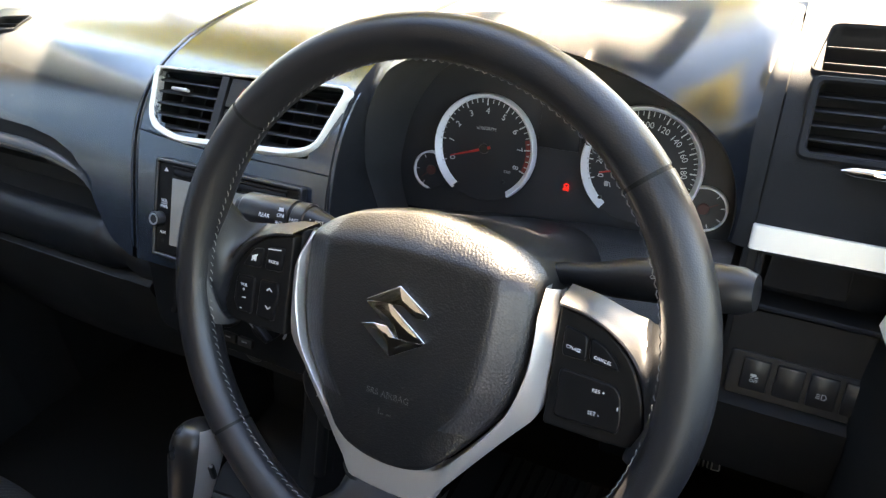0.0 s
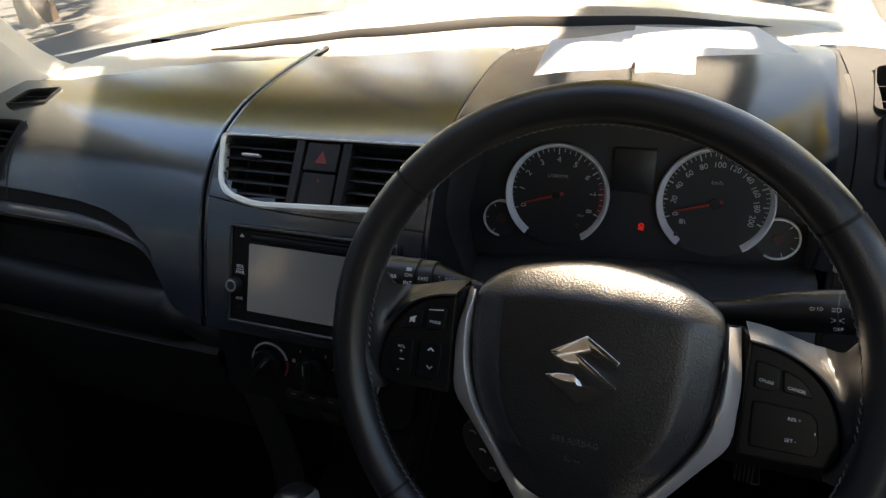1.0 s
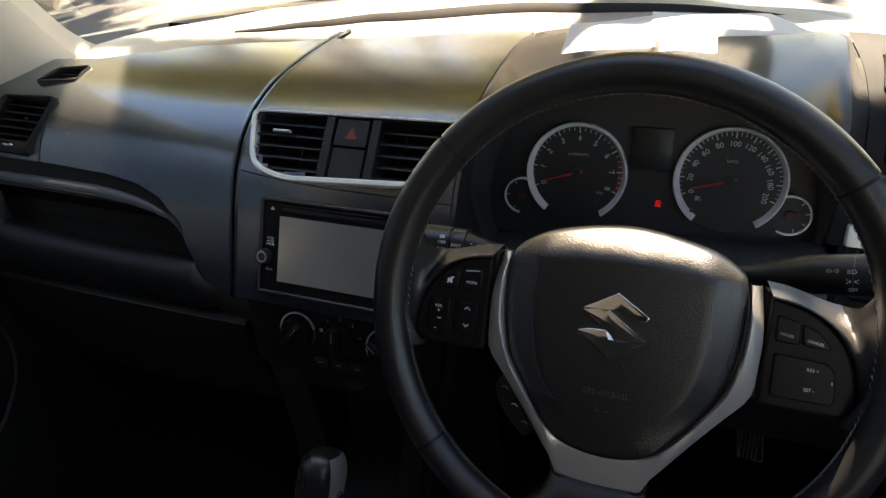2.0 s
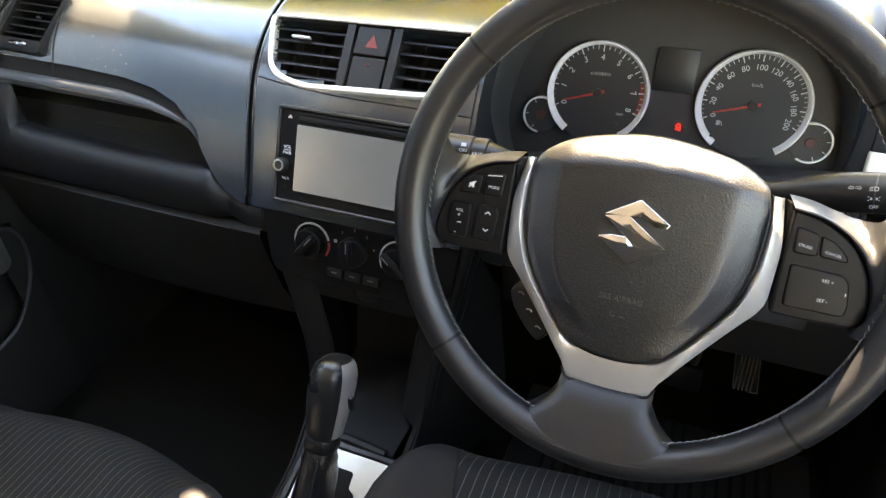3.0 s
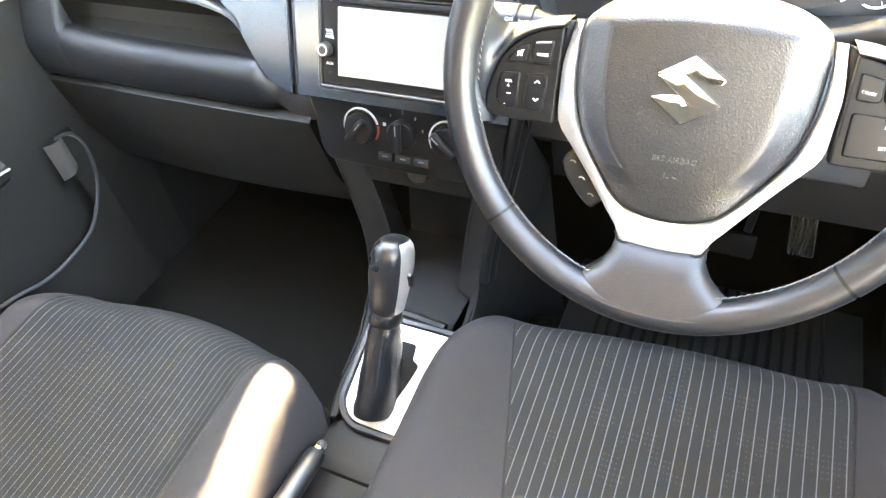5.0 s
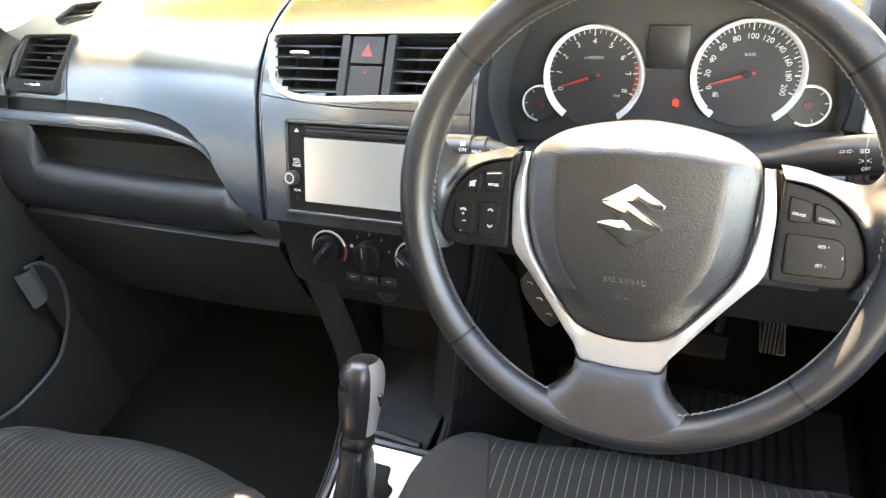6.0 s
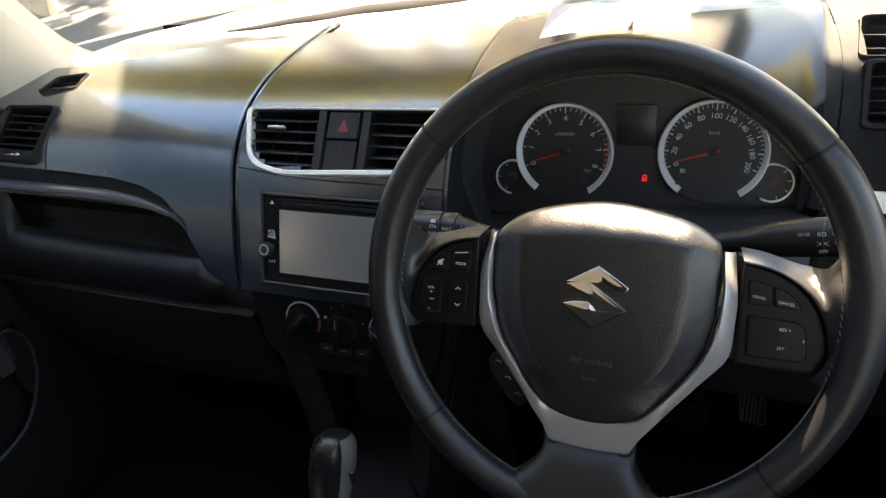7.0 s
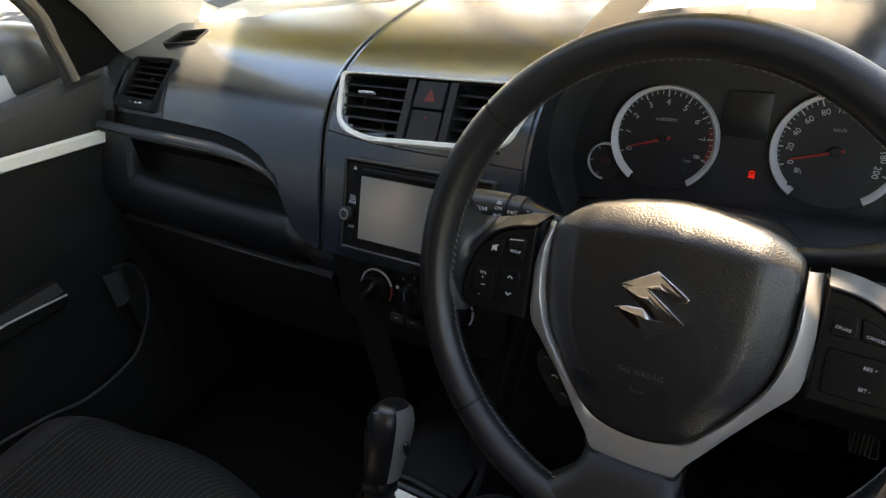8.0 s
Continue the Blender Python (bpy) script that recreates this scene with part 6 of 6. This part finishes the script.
# ---- seats ----
def seat(name, cx, y_front, z_top, label, wi_l, wi_r, half=0.255, bow=0.03, skew=0.0, cloth=None, corner=0.0, taper=0.0):
    s = thing(name, (cx, y_front - 0.3, 0.0), label, "car seat", "front seats")

    def front(x):
        u = (x - cx) / half
        return y_front - bow * u * u - corner * max(0.0, (abs(u) - 0.70) / 0.30) ** 2 + skew * (x - cx)

    def top(x, y):
        u = (x - cx) / half
        side = min(1, abs(u))
        bol = 0.020 * math.exp(-((side - 0.80) / 0.16) ** 2)
        edge = -0.115 * max(0, (side - 0.84) / 0.16) ** 2.4
        d = front(x) - y
        # front roll
        roll = 0.0
        if d < 0.075:
            roll = -0.055 * (1 - max(0.0, d) / 0.075) ** 2.2
        slope = -0.06 * max(0, d - 0.05)
        return z_top + bol + edge + roll + slope

    def inner(depth):
        return cx + wi_l + taper * min(depth, 0.30)

    def outer(depth):
        return cx + wi_r

    def skin(xa, xb, nx):
        """A stretch of cushion between two seams, each given by its depth behind the front edge."""
        rows = []
        for i in range(nx + 1):
            x = xa(0) + (xb(0) - xa(0)) * i / nx
            yf = front(x)
            col = [(x, yf - 0.035, 0.10), (x, yf - 0.008, 0.16), (x, yf + 0.002, z_top - 0.085)]
            for j in range(30):
                d = 0.60 * (j / 29) ** 1.35
                x = xa(d) + (xb(d) - xa(d)) * i / nx
                y = front(x) - d
                col.append((x, y, top(x, y)))
            rows.append(col)
        return loft(rows)
    part("cushion_insert", skin(inner, outer, 26), cloth or M_STRIPE, s, "dark grey pinstriped woven cloth")
    part("bolster", skin(lambda d: cx - half, lambda d: inner(d) - 0.0015, 14), M_CLOTH, s, "plain dark grey cloth bolster")
    part("bolster", skin(lambda d: outer(d) + 0.0015, lambda d: cx + half, 14), M_CLOTH, s, "plain dark grey cloth bolster")
    for line in (inner, outer):
        pts = [(line(d), front(line(d)) - d) for d in [0.55 * k / 30 for k in range(31)]]
        part("seam", tube([(x, y, top(x, y) - 0.001) for x, y in pts], 0.0020, 6), M_MATTE, s)
    # backrest and headrest, leaning back
    rows = []
    for j in range(15):
        f = j / 14
        zc, yc = z_top - 0.04 + 0.60 * f, -0.57 - 0.17 * f
        w = (half - 0.01) * (1 - 0.28 * max(0, f - 0.35) ** 1.5 * 1.9)
        rows.append([(cx + w * math.copysign(abs(math.cos(a)) ** 0.5, math.cos(a)), yc + (0.055 - 0.02 * f) * math.copysign(abs(math.sin(a)) ** 0.7, math.sin(a)) - 0.025 * math.cos(a) ** 2 * 0 + 0.02 * abs(math.cos(a)) ** 3, zc) for a in [2 * math.pi * k / 28 for k in range(28)]])
    part("backrest", loft(rows, True, True), M_CLOTH, s, "dark cloth backrest")
    part("headrest", box((0.25, 0.09, 0.17), pose(cx, -0.775, z_top + 0.66, 12, 0, 0), 0.035, 3), M_CLOTH, s)
    for x in (-0.05, 0.05):
        part("headrest_post", tube([(cx + x, -0.74, z_top + 0.53), (cx + x, -0.765, z_top + 0.61)], 0.006, 8), M_CHROME, s)
    part("base", box((half * 1.8, 0.5, 0.12), pose(cx, y_front - 0.33, 0.09), 0.02), M_MATTE, s, "black plastic seat base")
    for x in (-0.17, 0.17):
        part("rail", box((0.04, 0.52, 0.03), pose(cx + x, y_front - 0.33, 0.016), 0.005), M_STEEL, s)
    return s


seat("front_seat", 0.022, 0.122, 0.272, "driver's seat in dark pinstriped cloth with plain bolsters", -0.19, 0.19, 0.285, 0.03, 0.07, None, 0.10, 0.26)
seat("front_seat", -0.606, -0.040, 0.276, "front passenger seat in dark pinstriped cloth with plain bolsters", -0.172, 0.172, 0.245, 0.055, 0.0, M_STRIPE_FINE)
bk = thing("seat_belt_buckle", (CX - 0.075, -0.20, 0.0), "black seat belt buckle on its stalk beside the seat", "seat belt buckle")
part("stalk", tube([(CX - 0.078, -0.24, 0.02), (CX - 0.076, -0.215, 0.13), (CX - 0.072, -0.195, 0.165)], 0.008, 8), M_BLACK, bk)
part("buckle", box((0.024, 0.034, 0.055), pose(CX - 0.070, -0.188, 0.185, -25, 0, 0), 0.005), M_GLOSS, bk)
part("slot_plate", box((0.006, 0.022, 0.004), pose(CX - 0.070, -0.176, 0.212, -25, 0, 0), 0.001), M_STEEL, bk)

# ---- pedals and footwell ----
ac = thing("accelerator_pedal", (0.187, 0.55, 0.02), "black accelerator pedal with pale worn diagonal ribs", "pedal")
AP = frame_at((0.187, 0.530, 0.085), (1, 0, 0.14), (0, 0.35, 1))
part("pad", slab(outline_at([(-0.021, -0.043), (0.021, -0.043), (0.021, 0.043), (-0.021, 0.043)], 0.004), 0.01, AP, 0.002), M_RUBBER, ac)
part("edge_rib", ring_plate(outline_at([(-0.020, -0.042), (0.020, -0.042), (0.020, 0.042), (-0.020, 0.042)], 0.003), outline_at([(-0.0185, -0.0405), (0.0185, -0.0405), (0.0185, 0.0405), (-0.0185, 0.0405)], 0.003), 0.002, shift(AP, 0, 0, 0.001), 0.0003), M_STEEL, ac)
for i in range(5):
    part("rib", box((0.0022, 0.080, 0.003), shift(AP, -0.0125 + 0.0063 * i, 0, 0.001, -7), 0.0006, 1), M_STEEL, ac, "worn pale rib")
part("arm", tube([(0.187, 0.545, 0.12), (0.187, 0.60, 0.22), (0.18, 0.66, 0.32)], 0.008, 8), M_BLACK, ac)
bp_ = thing("brake_pedal", (0.09, 0.50, 0.05), "wide brake pedal on a curved steel arm", "pedal")
part("arm", tube(spline([(0.100, 0.495, 0.10), (0.106, 0.52, 0.18), (0.100, 0.56, 0.28), (0.09, 0.62, 0.38)], 10), 0.007, 8), M_RUBBER, bp_)
part("pad", box((0.085, 0.012, 0.045), pose(0.075, 0.485, 0.075, -20, 0, 0), 0.005), M_MATTE, bp_)
mt = thing("floor_mat", (0.06, 0.28, 0.005), "black ribbed rubber floor mat under the pedals", "floor mat")
part("mat", box((0.46, 0.46, 0.008), pose(0.07, 0.24, 0.006), 0.003), M_RUBBER, mt)
for i in range(19):
    part("rib", box((0.008, 0.40, 0.006), pose(-0.10 + 0.019 * i, 0.24, 0.0115), 0.002, 1), M_MATTE, mt)

# ---- papers on the instrument hood ----
def paper(name, corners, label, lift=0.004, n=9):
    """A sheet that sags a little between its corners."""
    a, b, c, d = [Vector(p) for p in corners]
    rows = []
    for i in range(n):
        u = i / (n - 1)
        row = []
        for j in range(n):
            v = j / (n - 1)
            p = a.lerp(b, u).lerp(d.lerp(c, u), v)
            p.z += lift * math.sin(math.pi * u) * math.sin(math.pi * v) + 0.0012 * math.sin(5 * u + 3 * v)
            row.append(p)
        rows.append(row)
    bm = loft(rows)
    bmesh.ops.solidify(bm, geom=bm.faces[:], thickness=0.0012)
    return solo(name, bm, M_PAPER, tuple(a), label, "paper")


paper("paper_sheet", ((-0.092, 0.232, 0.784), (-0.011, 0.254, 0.789), (-0.030, 0.525, 0.760), (-0.126, 0.458, 0.763)), "folded white paper lying on the instrument hood", 0.008)
paper("paper_sheet", ((-0.014, 0.256, 0.792), (0.121, 0.292, 0.796), (0.098, 0.545, 0.760), (-0.038, 0.530, 0.764)), "large white paper sheet lying on the instrument hood", 0.008)
paper("paper_slip", ((-0.006, 0.236, 0.788), (0.042, 0.244, 0.788), (0.040, 0.276, 0.798), (-0.008, 0.266, 0.797)), "small white paper slip on top of the sheets", 0.001)

# ---- doors ----
def swing(x):
    """The turn of a door about its front hinges."""
    return pose(x, 0.245, 0) @ pose(0, 0, 0, 0, 0, 5) @ pose(-x, -0.245, 0)


def door(name, sx, label, opened=False):
    X = CX + sx * 0.640
    d = thing(name, (X, -0.3, 0.1), label, "car door")
    w = lambda y, z: X - sx * (0.045 * max(0.0, 1 - abs(z - 0.50) / 0.35) * 0.6 + 0.012)
    ys = [0.245 - 0.95 * i / 30 for i in range(31)]
    beltz = lambda y: 0.671 + 0.05 * (y - 0.10)
    up = loft([[(X + sx * 0.03, y, beltz(y) + 0.004), (X - sx * 0.005, y, beltz(y) + 0.006), (X - sx * 0.022, y, beltz(y) - 0.006), (w(y, 0.64), y, 0.632), (w(y, 0.63), y, 0.596 - 0.14 * (y - 0.19))] for y in ys])
    part("upper_panel", up, M_DOORUP, d, "brown-grey grained upper door panel")
    st_ = loft([[(w(y, 0.62) - sx * 0.001, y, 0.597 - 0.14 * (y - 0.19)), (w(y, 0.62) - sx * 0.006, y, 0.5935 - 0.14 * (y - 0.19)), (w(y, 0.6) - sx * 0.007, y, 0.5785 - 0.14 * (y - 0.19)), (w(y, 0.6) - sx * 0.001, y, 0.5755 - 0.14 * (y - 0.19))] for y in ys])
    part("silver_strip", st_, M_TRIM, d, "satin silver strip along the door")
    lowp = loft([[(w(y, z), y, min(z, 0.5765 - 0.14 * (y - 0.19))) for z in (0.60, 0.55, 0.48, 0.42, 0.36, 0.30, 0.22, 0.12, 0.02)] for y in ys])
    part("lower_panel", lowp, M_DASH_LOW, d, "dark lower door panel")
    part("outer_skin", box((0.02, 0.98, 0.72), pose(X + sx * 0.075, -0.23, 0.34)), M_PAINT, d)
    rim = spline([(X - sx * 0.050, y, z) for y, z in ((0.085, 0.391), (0.112, 0.382), (0.125, 0.352), (0.119, 0.308), (0.101, 0.272), (0.068, 0.234), (0.037, 0.219), (-0.02, 0.211), (-0.061, 0.215), (-0.116, 0.231), (-0.25, 0.250), (-0.5, 0.262))], 60)
    part("pocket_rim", tube(rim, 0.0030, 8), M_SMOOTH, d, "pale edge of the door pocket")
    part("pocket", loft([[Vector((p.x + sx * 0.002, p.y, p.z)) for p in rim], [Vector((p.x - sx * 0.004, p.y * 0.99, 0.05)) for p in rim]]), M_DASH_LOW, d, "dark door pocket")
    pull = loft([[(X - sx * (0.046 + 0.012 * math.sin(math.pi * min(1.0, t * 1.6))), 0.066 + 0.056 * t, z) for z in (0.388 + 0.002 * t, 0.384 + 0.001 * t, 0.352, 0.322 + 0.020 * t)] for t in [k / 10 for k in range(11)]])
    bmesh.ops.solidify(pull, geom=pull.faces[:], thickness=0.003)
    part("pull_cup", pull, M_MIRROR, d, "grey curved shell of the door pull")
    arm = loft([[(X - sx * 0.02, y, 0.425), (X - sx * 0.046, y, 0.420), (X - sx * 0.056, y, 0.405), (X - sx * 0.052, y, 0.385), (X - sx * 0.02, y, 0.36)] for y in [0.0 - 0.03 * k for k in range(18)]], False, True)
    part("armrest", arm, M_DASH_LOW, d, "dark padded armrest")
    part("armrest_line", tube([(X - sx * 0.056, 0.002, 0.398), (X - sx * 0.057, -0.09, 0.409), (X - sx * 0.057, -0.5, 0.42)], 0.0018, 6), M_SILVER, d, "thin bright line along the armrest")
    # mirror corner trim and window frame
    zb = beltz(0.15) + 0.004
    trim = [[(X - sx * 0.006, 0.180, zb), (X - sx * 0.016, 0.22, zb + 0.004), (X - sx * 0.046, 0.290, zb + 0.010)],
            [(X - sx * 0.026, 0.150, 0.80), (X - sx * 0.036, 0.18, 0.80), (X - sx * 0.052, 0.238, 0.80)],
            [(X - sx * 0.050, 0.040, 0.95), (X - sx * 0.055, 0.065, 0.95), (X - sx * 0.066, 0.125, 0.95)]]
    bm_ = loft([[Vector(q) for q in r] for r in trim])
    bmesh.ops.solidify(bm_, geom=bm_.faces[:], thickness=0.02)
    part("corner_trim", bm_, M_MATTE, d, "matt black mirror corner trim")
    fr = spline([(X - sx * 0.010, 0.176, zb), (X - sx * 0.020, 0.166, 0.74), (X - sx * 0.036, 0.148, 0.80), (X - sx * 0.055, 0.060, 0.92), (X - sx * 0.070, -0.05, 1.03), (X - sx * 0.088, -0.19, 1.125), (X - sx * 0.092, -0.35, 1.135), (X - sx * 0.088, -0.66, 1.11)], 36)
    part("window_frame", tube(fr, 0.0075, 8), M_FRAME, d, "dull brown-grey window frame")
    part("frame_seal", tube([p + Vector((-sx * 0.002, -0.014, -0.002)) for p in fr], 0.006, 8), M_RUBBER, d, "black rubber window seal")
    gl_ = loft([[(X - sx * 0.006, y, beltz(y)) for y in (0.170, -0.1, -0.35, -0.68)], [(X - sx * 0.045, y, 0.90) for y in (0.075, -0.1, -0.35, -0.68)], [(X - sx * 0.088, y, 1.12) for y in (-0.19, -0.25, -0.35, -0.66)]])
    go = part("window_glass", gl_, M_GLASS, d, "clear door glass")
    go.visible_shadow = False
    if opened:
        d.matrix_world = swing(X) @ Matrix.Translation((X, -0.3, 0.1))
    return d


door("door_1", -1, "closed passenger door, dark panels with a silver strip")
door("door_2", 1, "driver's door standing ajar, dark panels with a silver strip", True)
for sx, nm in ((-1, "passenger"), (1, "driver")):
    X = CX + sx * 0.79
    mi = thing("door_mirror", (X, 0.16, 0.72), "dark grey door mirror outside the side window", "door mirror", "door mirrors")
    rows = []
    for j, (dy, k) in enumerate(((-0.015, 0.86), (0.0, 0.96), (0.03, 1.0), (0.07, 0.85), (0.10, 0.55), (0.115, 0.2))):
        rows.append([(X + math.copysign(abs(math.cos(a)) ** 0.6, math.cos(a)) * 0.105 * k, 0.13 + dy, 0.702 + math.copysign(abs(math.sin(a)) ** 0.6, math.sin(a)) * 0.062 * k) for a in [2 * math.pi * i / 24 for i in range(24)]])
    part("housing", loft(rows, True, True), M_MIRROR, mi)
    part("mirror_glass", box((0.16, 0.004, 0.09), pose(X, 0.112, 0.702), 0.001), M_CHROME, mi, "mirror glass")
    part("foot", box((0.10, 0.05, 0.025), pose(X - sx * 0.08, 0.16, 0.650), 0.008), M_BLACK, mi)
    if sx > 0:
        mi.matrix_world = swing(CX + 0.640) @ Matrix.Translation((X, 0.16, 0.72))

# passenger end vent in the dashboard
lv = air_vent("passenger_air_vent", LV, [(-0.060, -0.048), (0.036, -0.048), (0.052, 0.038), (-0.048, 0.034)], [0.008] * 4, [0.017, 0.004, 0.004, 0.010], (0.024, 0.013, 0.002, -0.009, -0.020), lambda y: ((-0.046, 0.040),),
              "dark air vent at the passenger end of the dashboard", M_MATTE, None, 0.030, M_MATTE)
# pale tapered rod paints the highlight on the left of the vent frame
part("edge_highlight", tube([LV @ Vector((-0.052, -0.030, 0.004)), LV @ Vector((-0.048, 0.0, 0.006)), LV @ Vector((-0.043, 0.024, 0.004))], [0.001, 0.0030, 0.001], 8), M_SMOOTH, lv, "pale strip painting the highlight on the vent's edge")
part("slider_tab", box((0.006, 0.004, 0.005), shift(LV, 0.012, 0.002, 0.0), 0.0015), M_GRAIN, lv)
part("thumb_wheel", tube([LV @ Vector((x, -0.0385, 0.004)) for x in (-0.020, -0.014, 0.0, 0.010, 0.014)], [0.001, 0.003, 0.0036, 0.003, 0.001], 8), M_CHROME, lv, "chrome thumb wheel")
air_vent("demister_air_vent", LU, [(-0.032, -0.014), (0.030, -0.014), (0.038, 0.022), (-0.012, 0.018)], [0.006] * 4, [0.003] * 4, (0.012, 0.003, -0.006), lambda y: ((-0.026, 0.028),),
         "small side window demister vent at the passenger end", M_BLACK, None, 0.010)
